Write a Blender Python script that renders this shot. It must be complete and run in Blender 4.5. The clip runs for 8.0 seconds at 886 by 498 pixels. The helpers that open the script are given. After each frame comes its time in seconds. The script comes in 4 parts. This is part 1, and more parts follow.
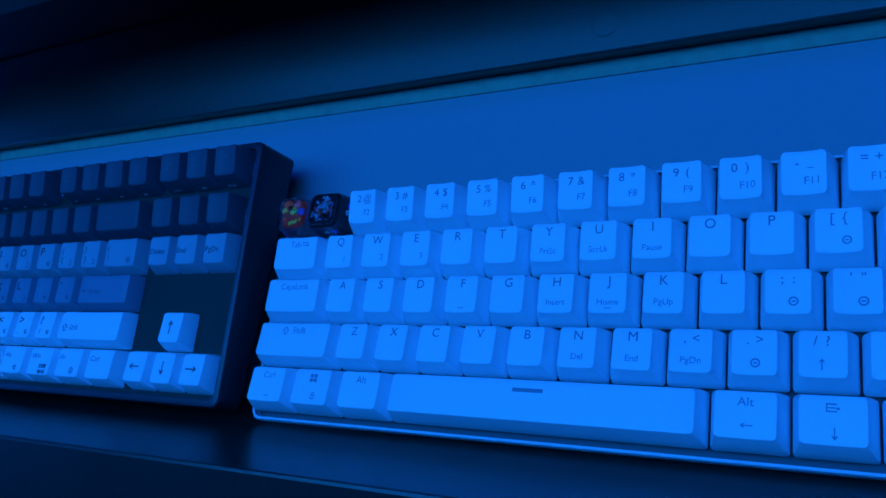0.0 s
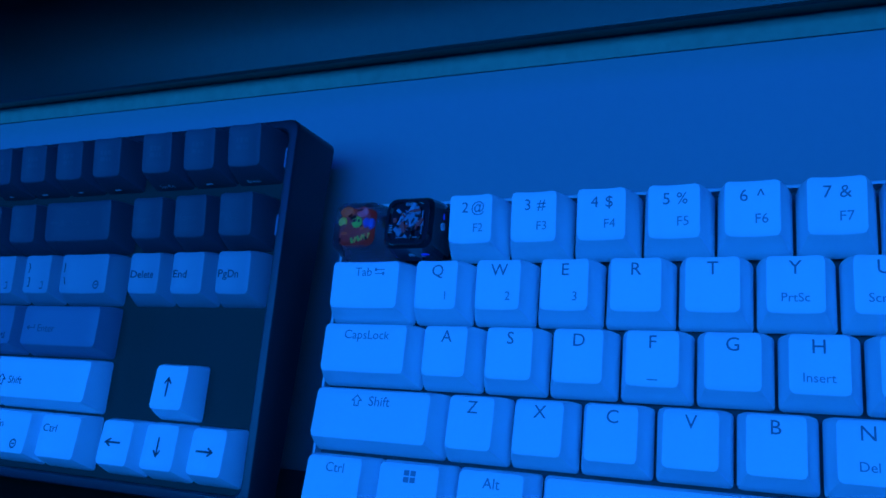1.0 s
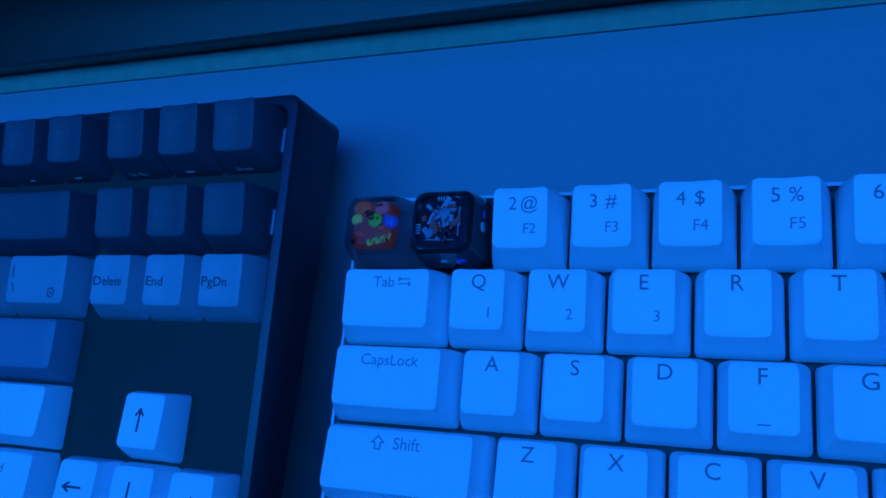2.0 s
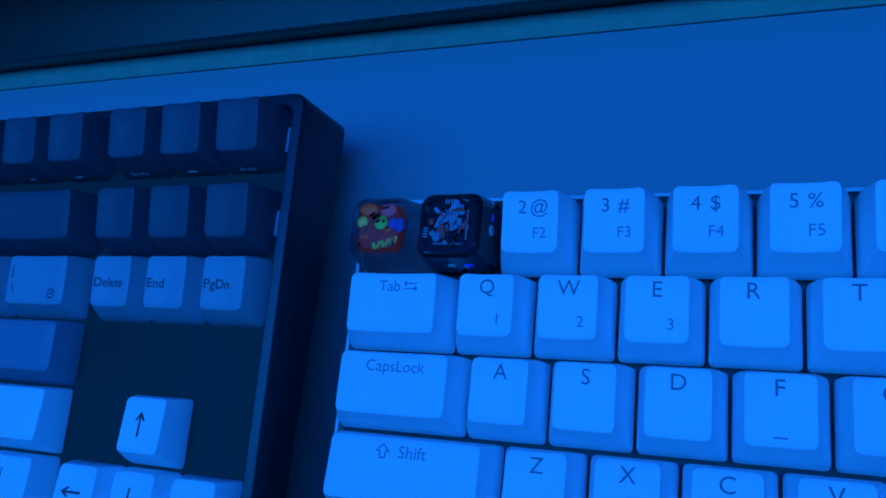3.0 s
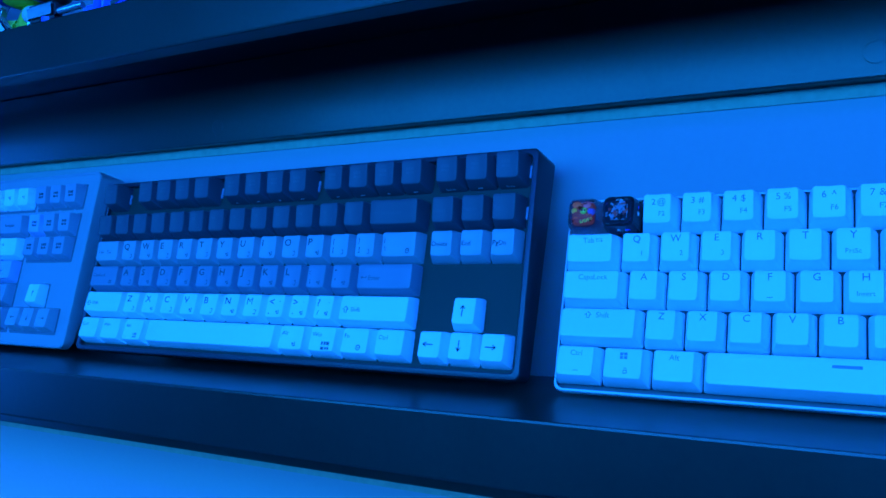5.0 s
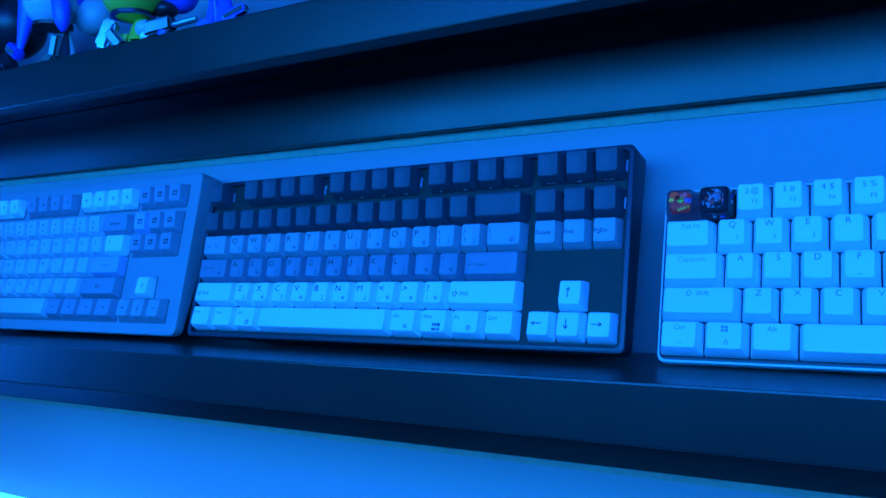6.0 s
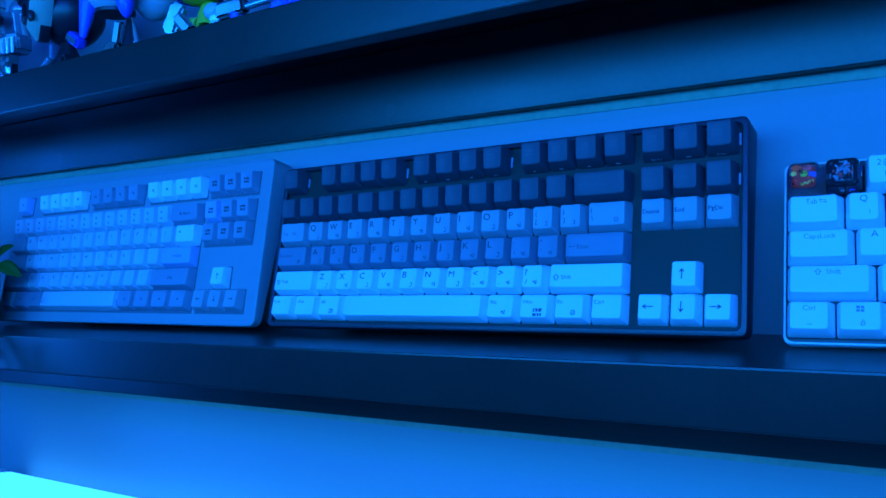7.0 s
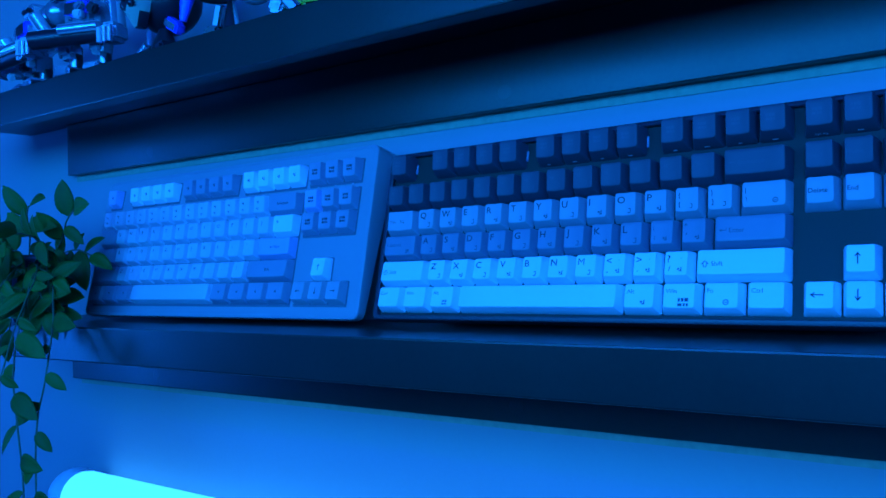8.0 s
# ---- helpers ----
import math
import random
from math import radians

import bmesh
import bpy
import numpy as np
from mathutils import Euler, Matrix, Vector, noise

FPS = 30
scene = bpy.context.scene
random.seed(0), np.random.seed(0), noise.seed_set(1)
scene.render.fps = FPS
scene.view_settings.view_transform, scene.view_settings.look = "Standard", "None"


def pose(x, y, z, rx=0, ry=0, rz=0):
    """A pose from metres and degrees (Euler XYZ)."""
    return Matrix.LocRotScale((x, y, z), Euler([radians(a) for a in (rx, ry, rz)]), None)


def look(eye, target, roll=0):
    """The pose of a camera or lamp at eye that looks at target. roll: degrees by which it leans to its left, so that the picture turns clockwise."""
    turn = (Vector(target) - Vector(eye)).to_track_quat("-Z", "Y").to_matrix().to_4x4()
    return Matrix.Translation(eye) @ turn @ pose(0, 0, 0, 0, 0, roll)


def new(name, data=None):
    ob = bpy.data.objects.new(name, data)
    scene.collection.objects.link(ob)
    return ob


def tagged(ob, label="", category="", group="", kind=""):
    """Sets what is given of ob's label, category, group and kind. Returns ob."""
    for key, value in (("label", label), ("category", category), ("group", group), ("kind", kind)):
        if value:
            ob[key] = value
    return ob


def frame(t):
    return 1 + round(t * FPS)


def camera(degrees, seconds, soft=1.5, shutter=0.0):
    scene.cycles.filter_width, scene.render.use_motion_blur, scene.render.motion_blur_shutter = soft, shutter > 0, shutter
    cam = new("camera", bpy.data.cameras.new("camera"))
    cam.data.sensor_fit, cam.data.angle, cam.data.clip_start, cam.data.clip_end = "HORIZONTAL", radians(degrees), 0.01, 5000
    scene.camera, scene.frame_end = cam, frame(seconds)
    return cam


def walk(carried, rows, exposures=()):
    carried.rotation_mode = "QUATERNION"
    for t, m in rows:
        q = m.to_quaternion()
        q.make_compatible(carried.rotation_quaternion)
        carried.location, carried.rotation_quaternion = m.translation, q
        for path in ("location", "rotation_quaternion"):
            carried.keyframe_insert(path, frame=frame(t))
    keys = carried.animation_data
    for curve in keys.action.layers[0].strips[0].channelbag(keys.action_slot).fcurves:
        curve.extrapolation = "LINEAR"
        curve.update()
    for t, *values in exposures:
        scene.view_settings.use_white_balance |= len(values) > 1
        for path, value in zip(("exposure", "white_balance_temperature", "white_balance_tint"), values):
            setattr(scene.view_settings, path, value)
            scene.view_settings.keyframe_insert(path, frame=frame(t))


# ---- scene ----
cam = camera(58.331, 8.0, 1.6)
# seconds, eye x y z, turn about x y z in degrees
PATH = [
    (0.0, 0.2448, -0.2546, 1.2568, 93.031, 0.622, 30.035),
    (0.5, 0.1805, -0.2225, 1.2612, 92.841, 0.415, 26.704),
    (1.0, 0.1338, -0.1944, 1.2802, 91.050, 0.750, 24.036),
    (1.5, 0.1062, -0.1690, 1.2844, 90.420, 0.654, 22.132),
    (3.0, 0.0979, -0.1561, 1.2872, 89.894, 0.222, 22.279),
    (3.5, 0.1193, -0.1737, 1.2777, 90.570, -0.150, 24.560),
    (4.0, 0.1350, -0.2497, 1.2689, 89.793, 0.194, 26.336),
    (4.5, 0.1490, -0.3143, 1.2620, 91.415, -0.045, 29.418),
    (5.0, 0.1509, -0.3710, 1.2637, 91.442, 0.228, 29.968),
    (6.5, 0.0981, -0.4489, 1.2532, 91.326, 1.438, 31.314),
    (7.0, 0.0719, -0.4494, 1.2619, 89.865, 2.423, 32.161),
    (7.5, 0.0464, -0.4389, 1.2489, 90.904, 2.017, 34.626),
    (8.0, 0.0089, -0.4464, 1.2443, 91.170, 1.862, 35.565),
]
EXPOSURES = [(0.0, -0.40), (4.15, -0.36), (4.45, 0.74), (6.5, 0.64), (8.0, 0.53)]
walk(cam, [(t, pose(x, y, z, rx, ry, rz)) for t, x, y, z, rx, ry, rz in PATH], EXPOSURES)

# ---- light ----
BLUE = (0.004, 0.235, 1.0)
MID_BLUE = (0.004, 0.15, 1.0)
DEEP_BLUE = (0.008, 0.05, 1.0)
world = bpy.data.worlds.new("room_glow")
scene.world = world
world.use_nodes = True
world.node_tree.nodes["Background"].inputs["Color"].default_value = (0.01, 0.16, 1.0, 1)
world.node_tree.nodes["Background"].inputs["Strength"].default_value = 0.055


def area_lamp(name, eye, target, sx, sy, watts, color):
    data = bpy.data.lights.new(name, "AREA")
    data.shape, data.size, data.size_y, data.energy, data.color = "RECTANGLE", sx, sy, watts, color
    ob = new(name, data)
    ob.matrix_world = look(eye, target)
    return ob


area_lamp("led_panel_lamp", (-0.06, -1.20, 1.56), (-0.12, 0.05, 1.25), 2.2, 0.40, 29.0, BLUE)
area_lamp("led_floor_lamp", (-1.82, -0.70, 1.27), (-0.70, 0.06, 1.27), 0.10, 0.66, 4.0, MID_BLUE)
area_lamp("led_strip_lamp", (0.75, -1.70, 2.10), (0.0, 0.06, 1.22), 0.9, 0.10, 6.5, DEEP_BLUE)
# unseen fill, added to brighten the room that the glossy rails mirror
area_lamp("room_fill_lamp", (0.0, -2.3, 2.5), (0.0, -2.2, 0.0), 3.0, 0.2, 40.0, DEEP_BLUE)

# ---- materials ----


def material(name, color, rough=0.5, grain=0.06, grain_scale=400.0, blotch=0.06, blotch_scale=14.0, bump=0.05, metal=0.0,
             spec=0.5, per_object=0.0, transmission=0.0, emission=None, strength=0.0, coat=0.0):
    m = bpy.data.materials.new(name)
    m.use_nodes = True
    nt = m.node_tree
    b = nt.nodes["Principled BSDF"]
    b.inputs["Roughness"].default_value = rough
    b.inputs["Metallic"].default_value = metal
    b.inputs["Specular IOR Level"].default_value = spec
    b.inputs["Transmission Weight"].default_value = transmission
    b.inputs["Coat Weight"].default_value = coat
    if emission:
        b.inputs["Emission Color"].default_value = (*emission, 1)
        b.inputs["Emission Strength"].default_value = strength
    tc = nt.nodes.new("ShaderNodeTexCoord")
    fine = nt.nodes.new("ShaderNodeTexNoise")
    fine.inputs["Scale"].default_value, fine.inputs["Detail"].default_value = grain_scale, 4
    wide = nt.nodes.new("ShaderNodeTexNoise")
    wide.inputs["Scale"].default_value, wide.inputs["Detail"].default_value = blotch_scale, 3
    for n in (fine, wide):
        nt.links.new(tc.outputs["Object"], n.inputs["Vector"])
    hsv = nt.nodes.new("ShaderNodeHueSaturation")
    hsv.inputs["Color"].default_value = (*color, 1)
    a = nt.nodes.new("ShaderNodeMath")
    a.operation, a.inputs[1].default_value, a.inputs[2].default_value = "MULTIPLY_ADD", grain * 2, 1 - grain - blotch - per_object / 2
    nt.links.new(fine.outputs["Fac"], a.inputs[0])
    c = nt.nodes.new("ShaderNodeMath")
    c.operation, c.inputs[1].default_value = "MULTIPLY_ADD", blotch * 2
    nt.links.new(wide.outputs["Fac"], c.inputs[0])
    nt.links.new(a.outputs[0], c.inputs[2])
    last = c
    if per_object:
        info = nt.nodes.new("ShaderNodeObjectInfo")
        d = nt.nodes.new("ShaderNodeMath")
        d.operation, d.inputs[1].default_value = "MULTIPLY_ADD", per_object
        nt.links.new(info.outputs["Random"], d.inputs[0])
        nt.links.new(c.outputs[0], d.inputs[2])
        last = d
    nt.links.new(last.outputs[0], hsv.inputs["Value"])
    nt.links.new(hsv.outputs["Color"], b.inputs["Base Color"])
    r = nt.nodes.new("ShaderNodeMath")
    r.operation, r.inputs[1].default_value, r.inputs[2].default_value = "MULTIPLY_ADD", 0.16, rough - 0.08
    nt.links.new(wide.outputs["Fac"], r.inputs[0])
    nt.links.new(r.outputs[0], b.inputs["Roughness"])
    if bump:
        bp = nt.nodes.new("ShaderNodeBump")
        bp.inputs["Strength"].default_value, bp.inputs["Distance"].default_value = bump, 0.0006
        nt.links.new(fine.outputs["Fac"], bp.inputs["Height"])
        nt.links.new(bp.outputs["Normal"], b.inputs["Normal"])
    return m


WALL = material("painted_wall", (0.285, 0.305, 0.315), 0.75, 0.03, 260, 0.05, 5, 0.12)
SHELF = material("black_brown_shelf_foil", (0.010, 0.022, 0.015), 0.31, 0.25, 300, 0.15, 9, 0.06)
COVER = material("dark_plastic_cover", (0.012, 0.025, 0.020), 0.30, 0.1, 300, 0.1, 40, 0.04)
BATTEN = material("pale_batten_wood", (0.29, 0.32, 0.22), 0.7, 0.2, 200, 0.2, 20, 0.1)
ROOM = material("room_paint", (0.25, 0.27, 0.3), 0.8)
WHITE_KEY = material("white_keycap_plastic", (0.78, 0.8, 0.82), 0.5, 0.02, 1500, 0.03, 30, 0.10, per_object=0.05)
WHITE_CASE = material("white_case_plastic", (0.58, 0.60, 0.62), 0.4, 0.02, 900, 0.03, 20, 0.05)
LEGEND = material("grey_legend_print", (0.03, 0.034, 0.045), 0.6, bump=0)
LEGEND_MID = material("mid_grey_legend_print", (0.085, 0.09, 0.11), 0.6, bump=0)
LEGEND_PALE = material("light_grey_legend_print", (0.17, 0.18, 0.21), 0.6, bump=0)
LEGEND_SOFT = material("pale_grey_legend_print", (0.24, 0.26, 0.30), 0.6, bump=0)
LEGEND_WHITE = material("white_legend_print", (0.7, 0.72, 0.74), 0.6, bump=0)
BLACK_CASE = material("black_case_plastic", (0.022, 0.024, 0.032), 0.38, 0.1, 900, 0.1, 20, 0.08)
BLACK_PLATE = material("black_plate", (0.010, 0.028, 0.018), 0.55, 0.1, 600, 0.1, 30, 0.05, spec=0.3)
# darker than the grey case: shade round its keys put into the colour
WELL = material("grey_well_shade", (0.12, 0.13, 0.15), 0.6)
# plate coloured dark to stand for the shade in gaps between white keycaps
GAP_PLATE = material("gap_shade_plate", (0.10, 0.11, 0.12), 0.7)
LIGHT_KEY = material("pale_grey_keycap_plastic", (0.54, 0.56, 0.60), 0.48, 0.03, 1500, 0.03, 30, 0.1, per_object=0.06)
CHARCOAL_KEY = material("charcoal_keycap_plastic", (0.060, 0.064, 0.080), 0.56, 0.04, 1500, 0.05, 30, 0.1, per_object=0.1)
GREY_KEY = material("grey_keycap_plastic", (0.33, 0.35, 0.38), 0.48, 0.03, 1500, 0.03, 30, 0.1, per_object=0.06)
DIM_GREY_KEY = material("mid_grey_keycap_plastic", (0.205, 0.225, 0.28), 0.48, 0.03, 1500, 0.03, 30, 0.1, per_object=0.06)
SLATE_KEY = material("slate_keycap_plastic", (0.28, 0.3, 0.36), 0.48, 0.03, 1500, 0.03, 30, 0.1, per_object=0.06)
GREY_CASE = material("light_grey_case_plastic", (0.27, 0.30, 0.32), 0.45, 0.02, 900, 0.03, 20, 0.05)
LAMP_GLOW = material("lamp_diffuser", (0.8, 0.8, 0.8), 0.4, emission=(0.03, 0.34, 1.0), strength=1.8, bump=0)
LAMP_SHELL = material("lamp_shell", (0.7, 0.72, 0.75), 0.35)

# ---- helpers for meshes ----


def mesh_of(name, bm, mat, smooth=False):
    me = bpy.data.meshes.new(name)
    bmesh.ops.recalc_face_normals(bm, faces=bm.faces)
    bm.to_mesh(me)
    bm.free()
    if mat:
        me.materials.append(mat)
    if smooth:
        for p in me.polygons:
            p.use_smooth = True
    return me


def part(name, bm, mat, parent=None, label="", m=None, smooth=False):
    ob = new(name, bm if isinstance(bm, bpy.types.Mesh) else mesh_of(name, bm, mat, smooth))
    ob.parent = parent
    if m is not None:
        ob.matrix_local = m
    if label:
        ob["label"] = label
    return ob


def thing(name, m, label, category, group=""):
    ob = new(name)
    ob.empty_display_size = 0.02
    ob.matrix_world = m
    return tagged(ob, label, category, group)


def box(x0, x1, y0, y1, z0, z1, bevel=0.0, seg=2):
    bm = bmesh.new()
    bmesh.ops.create_cube(bm, size=1, matrix=Matrix.Translation(((x0 + x1) / 2, (y0 + y1) / 2, (z0 + z1) / 2)) @ Matrix.Diagonal((x1 - x0, y1 - y0, z1 - z0, 1)))
    if bevel:
        bmesh.ops.bevel(bm, geom=bm.edges[:], offset=bevel, segments=seg, profile=0.6, affect="EDGES")
    return bm


def ring(w, h, r, n=4):
    """A rounded rectangle of w by h about the origin, as 4 * n points."""
    out = []
    r = min(r, w / 2 - 1e-5, h / 2 - 1e-5)
    for cx, cy, a in ((1, 1, 0), (-1, 1, 90), (-1, -1, 180), (1, -1, 270)):
        for k in range(n):
            t = radians(a + 90 * k / (n - 1))
            out.append((cx * (w / 2 - r) + r * math.cos(t), cy * (h / 2 - r) + r * math.sin(t)))
    return out


def loft(rings, cap_low=True, cap_high=True):
    bm = bmesh.new()
    rows = [[bm.verts.new(p) for p in rg] for rg in rings]
    n = len(rows[0])
    for a, b in zip(rows, rows[1:]):
        for k in range(n):
            bm.faces.new((a[k], a[(k + 1) % n], b[(k + 1) % n], b[k]))
    if cap_low:
        bm.faces.new(rows[0][::-1])
    if cap_high:
        bm.faces.new(rows[-1])
    return bm



LEAF = material("leaf_green", (0.028, 0.120, 0.010), 0.58, 0.12, 220, 0.2, 40, 0.1, per_object=0.4, spec=0.22)
STEM = material("stem_green", (0.05, 0.12, 0.05), 0.6)
POT = material("dark_pot_ceramic", (0.03, 0.035, 0.045), 0.4)
RESIN = material("clear_resin", (0.90, 0.94, 0.97), 0.10, 0.0, 200, 0.0, 20, 0.0, transmission=1.0)
RESIN.node_tree.nodes["Principled BSDF"].inputs["IOR"].default_value = 1.2
SMOKY = material("smoky_resin", (0.016, 0.018, 0.022), 0.14, 0.1, 200, 0.2, 90, 0.0, coat=0.6)
# emission added so red, green and yellow bits keep their hue in blue light
ART_DIM = material("dull_red_fleck", (0.25, 0.05, 0.04), 0.4, bump=0, emission=(0.5, 0.06, 0.03), strength=0.02)
ART_RED = material("emissive_red_insert", (0.25, 0.03, 0.015), 0.4, 0.3, 700, 0.6, 260, 0.0, emission=(0.5, 0.05, 0.02), strength=0.05)
ART_ORANGE = material("emissive_orange_insert", (0.5, 0.12, 0.03), 0.4, emission=(0.6, 0.13, 0.02), strength=0.08, bump=0)
ART_GREEN = material("emissive_green_insert", (0.2, 0.7, 0.08), 0.4, emission=(0.08, 0.5, 0.04), strength=0.07, bump=0)
ART_YELLOW = material("emissive_yellow_insert", (0.75, 0.7, 0.1), 0.4, emission=(0.4, 0.42, 0.05), strength=0.05, bump=0)
ART_VIOLET = material("violet_insert", (0.16, 0.14, 0.5), 0.4, bump=0)
ART_PINK = material("pink_insert", (0.4, 0.2, 0.22), 0.4, emission=(0.35, 0.06, 0.08), strength=0.12, bump=0)
TOY_BLACK = material("toy_black_vinyl", (0.015, 0.016, 0.02), 0.35, per_object=0.1)
TOY_BONE = material("toy_bone_vinyl", (0.42, 0.46, 0.34), 0.4)
TOY_BLUE = material("toy_blue_vinyl", (0.08, 0.1, 0.75), 0.35)
TOY_PALE = material("toy_pale_vinyl", (0.5, 0.55, 0.56), 0.3)
TOY_OLIVE = material("toy_olive_vinyl", (0.62, 0.58, 0.05), 0.4)
TOY_METAL = material("toy_silver_plastic", (0.45, 0.48, 0.55), 0.22, 0.2, 300, 0.3, 60, 0.1, metal=0.7)

# ---- the place ----
SHELF_TOP, SHELF_THICK, PLATE_THICK = 1.2, 0.031, 0.0155
WALL_Y, RAIL_Y, FRONT_Y, UP_FRONT_Y = 0.0690, 0.0578, -0.0622, -0.0421
SHELF_X0, SHELF_X1 = -0.892, 0.72
UP_SLOPE, UP_TOP = -0.0095, 1.4306


def structure(name, bm, mat, label, category):
    return tagged(new(name, mesh_of(name, bm, mat)), label, category, kind="structure")


structure("wall_north", box(-2.2, 2.2, WALL_Y, WALL_Y + 0.12, 0, 2.6), WALL, "pale painted wall washed in blue light", "wall")
structure("wall_south", box(-2.2, 2.2, -2.9, -2.78, 0, 2.6), ROOM, "plain painted wall in the dark", "wall")
structure("wall_west", box(-2.32, -2.2, -2.9, WALL_Y + 0.12, 0, 2.6), ROOM, "plain painted side wall", "wall")
structure("wall_east", box(2.2, 2.32, -2.9, WALL_Y + 0.12, 0, 2.6), ROOM, "plain painted side wall", "wall")
structure("floor", box(-2.32, 2.32, -2.9, WALL_Y + 0.12, -0.1, 0), ROOM, "dark floor of the room", "floor")
structure("ceiling", box(-2.32, 2.32, -2.9, WALL_Y + 0.12, 2.6, 2.7), ROOM, "plain painted ceiling", "ceiling")


def wall_shelf(top, thick, front, rail_low, slope, label):
    th = thing("wall_shelf", Matrix.Translation((0, 0, top)) @ pose(0, 0, 0, 0, -math.degrees(math.atan(slope)), 0), label, "shelf", "wall shelves")
    left, t = SHELF_X0 - (0.10 if slope else 0.0), PLATE_THICK
    lip = [(front, 0.0), (WALL_Y - 0.0005, 0.0), (WALL_Y - 0.0005, -t), (front + 0.017, -t), (front + 0.017, -thick), (front, -thick)]
    bm = loft([[(x, y, z) for y, z in lip] for x in (left, SHELF_X1)])
    bmesh.ops.bevel(bm, geom=bm.edges[:], offset=0.0013, segments=2, profile=0.6, affect="EDGES")
    part("board", bm, SHELF, th)
    part("rail", box(SHELF_X0 + 0.002, SHELF_X1, RAIL_Y, WALL_Y - 0.0005, rail_low, -PLATE_THICK - 0.0002, 0.001), SHELF, th, "dark rail fixed to the wall")
    part("batten", box(SHELF_X0 + 0.004, SHELF_X1, WALL_Y - 0.0010, WALL_Y - 0.0002, rail_low - 0.0070, rail_low - 0.0002, 0.0003), BATTEN, th, "thin pale batten behind the rail")
    for x in (-0.727, -0.290, 0.143):
        part("screw_cover", loft([[(x + r * math.cos(2 * math.pi * j / 24), RAIL_Y + y, rail_low + 0.0122 + r * math.sin(2 * math.pi * j / 24)) for j in range(24)] for r, y in ((0.0056, 0.0006), (0.0056, -0.00003), (0.0053, -0.00012))]), COVER, th, "flat round screw cover", smooth=False)
    return th


wall_shelf(SHELF_TOP, SHELF_THICK, FRONT_Y, -0.0735, 0.0, "black-brown wall shelf carrying three keyboards")
wall_shelf(UP_TOP, 0.0345, UP_FRONT_Y, -0.0752, UP_SLOPE, "black-brown wall shelf carrying small toy figures")

# ---- keyboards ----
U = 0.01905


def key_ring(w, h, r):
    """A rounded rectangle with extra points along its long edges."""
    r = min(r, w / 2 - 1e-5, h / 2 - 1e-5)
    out = []
    for cx, cy, a in ((1, 1, 0), (-1, 1, 90), (-1, -1, 180), (1, -1, 270)):
        for k in range(3):
            t = radians(a + 45 * k)
            out.append((cx * (w / 2 - r) + r * math.cos(t), cy * (h / 2 - r) + r * math.sin(t)))
        if a in (0, 180):
            for k in (1, 2, 3):
                out.append((cx * (w / 2 - r) * (1 - k / 2), cy * h / 2))
    return out


def key_sizes(w):
    return w * U - 0.0008, U - 0.0008, w * U - 0.0060, U - 0.0049


def key_top(x, y, w, tilt, height, dish):
    """Height of a keycap's top above its foot."""
    a = key_sizes(w)[2] / 2
    return height + (y - 0.0009) * math.tan(radians(tilt)) - dish * max(0.0, 1 - (x / a) ** 2)


KEY_MESHES = {}


def keycap_mesh(w, tilt, height, mat, dish):
    key = (w, tilt, height, mat.name, dish)
    if key in KEY_MESHES:
        return KEY_MESHES[key]
    bw, bh, tw, th = key_sizes(w)
    sh = 0.0013
    drop = math.tan(radians(tilt))
    rings = [[(x, y, 0.0) for x, y in key_ring(bw, bh, 0.0010)], [(x, y, 0.0012) for x, y in key_ring(bw, bh, 0.0012)]]
    for f, r in ((0.35, 0.0012), (0.7, 0.0014)):
        g = f ** 1.15
        rings.append([(x, y + sh * f, 0.0012 + (height - 0.0022) * f + y * drop * f) for x, y in key_ring(bw + (tw + 0.0009 - bw) * g, bh + (th + 0.0009 - bh) * g, r)])
    for grow, down, r in ((0.0003, 0.0004, 0.0014), (0.0000, 0.0001, 0.0013), (-0.0004, 0.0, 0.0012)):
        rings.append([(x, y + sh, key_top(x, y + sh, w, tilt, height, dish) - down) for x, y in key_ring(tw + grow, th + grow, r)])
    for sc in (0.66, 0.3):
        rings.append([(x * sc, y * sc + sh, key_top(x * sc, y * sc + sh, w, tilt, height, dish)) for x, y in key_ring(tw - 0.0004, th - 0.0004, 0.0012)])
    me = mesh_of("keycap", loft(rings), mat, True)
    me.set_sharp_from_angle(angle=radians(38))
    KEY_MESHES[key] = me
    return me


TEXT_MESHES = {}


def text_points(words, bold=False):
    """The built-in font's flat mesh of some words, one unit high, centred."""
    if (words, bold) not in TEXT_MESHES:
        curve = bpy.data.curves.new("words", "FONT")
        curve.body, curve.size, curve.align_x, curve.align_y = words, 1.0, "LEFT", "BOTTOM_BASELINE"
        curve.resolution_u, curve.offset = 3, 0.010 if bold and "M" not in words else 0.0
        ob = new("words", curve)
        bpy.context.view_layer.update()
        me = bpy.data.meshes.new_from_object(ob.evaluated_get(bpy.context.evaluated_depsgraph_get()))
        co = np.array([v.co[:2] for v in me.vertices])
        faces = [tuple(p.vertices) for p in me.polygons]
        bpy.data.objects.remove(ob)
        bpy.data.curves.remove(curve)
        bpy.data.meshes.remove(me)
        TEXT_MESHES[words, bold] = (co, faces)
    return TEXT_MESHES[words, bold]


def rect(x0, y0, x1, y1):
    return [(x0, y0), (x1, y0), (x1, y1), (x0, y1)]


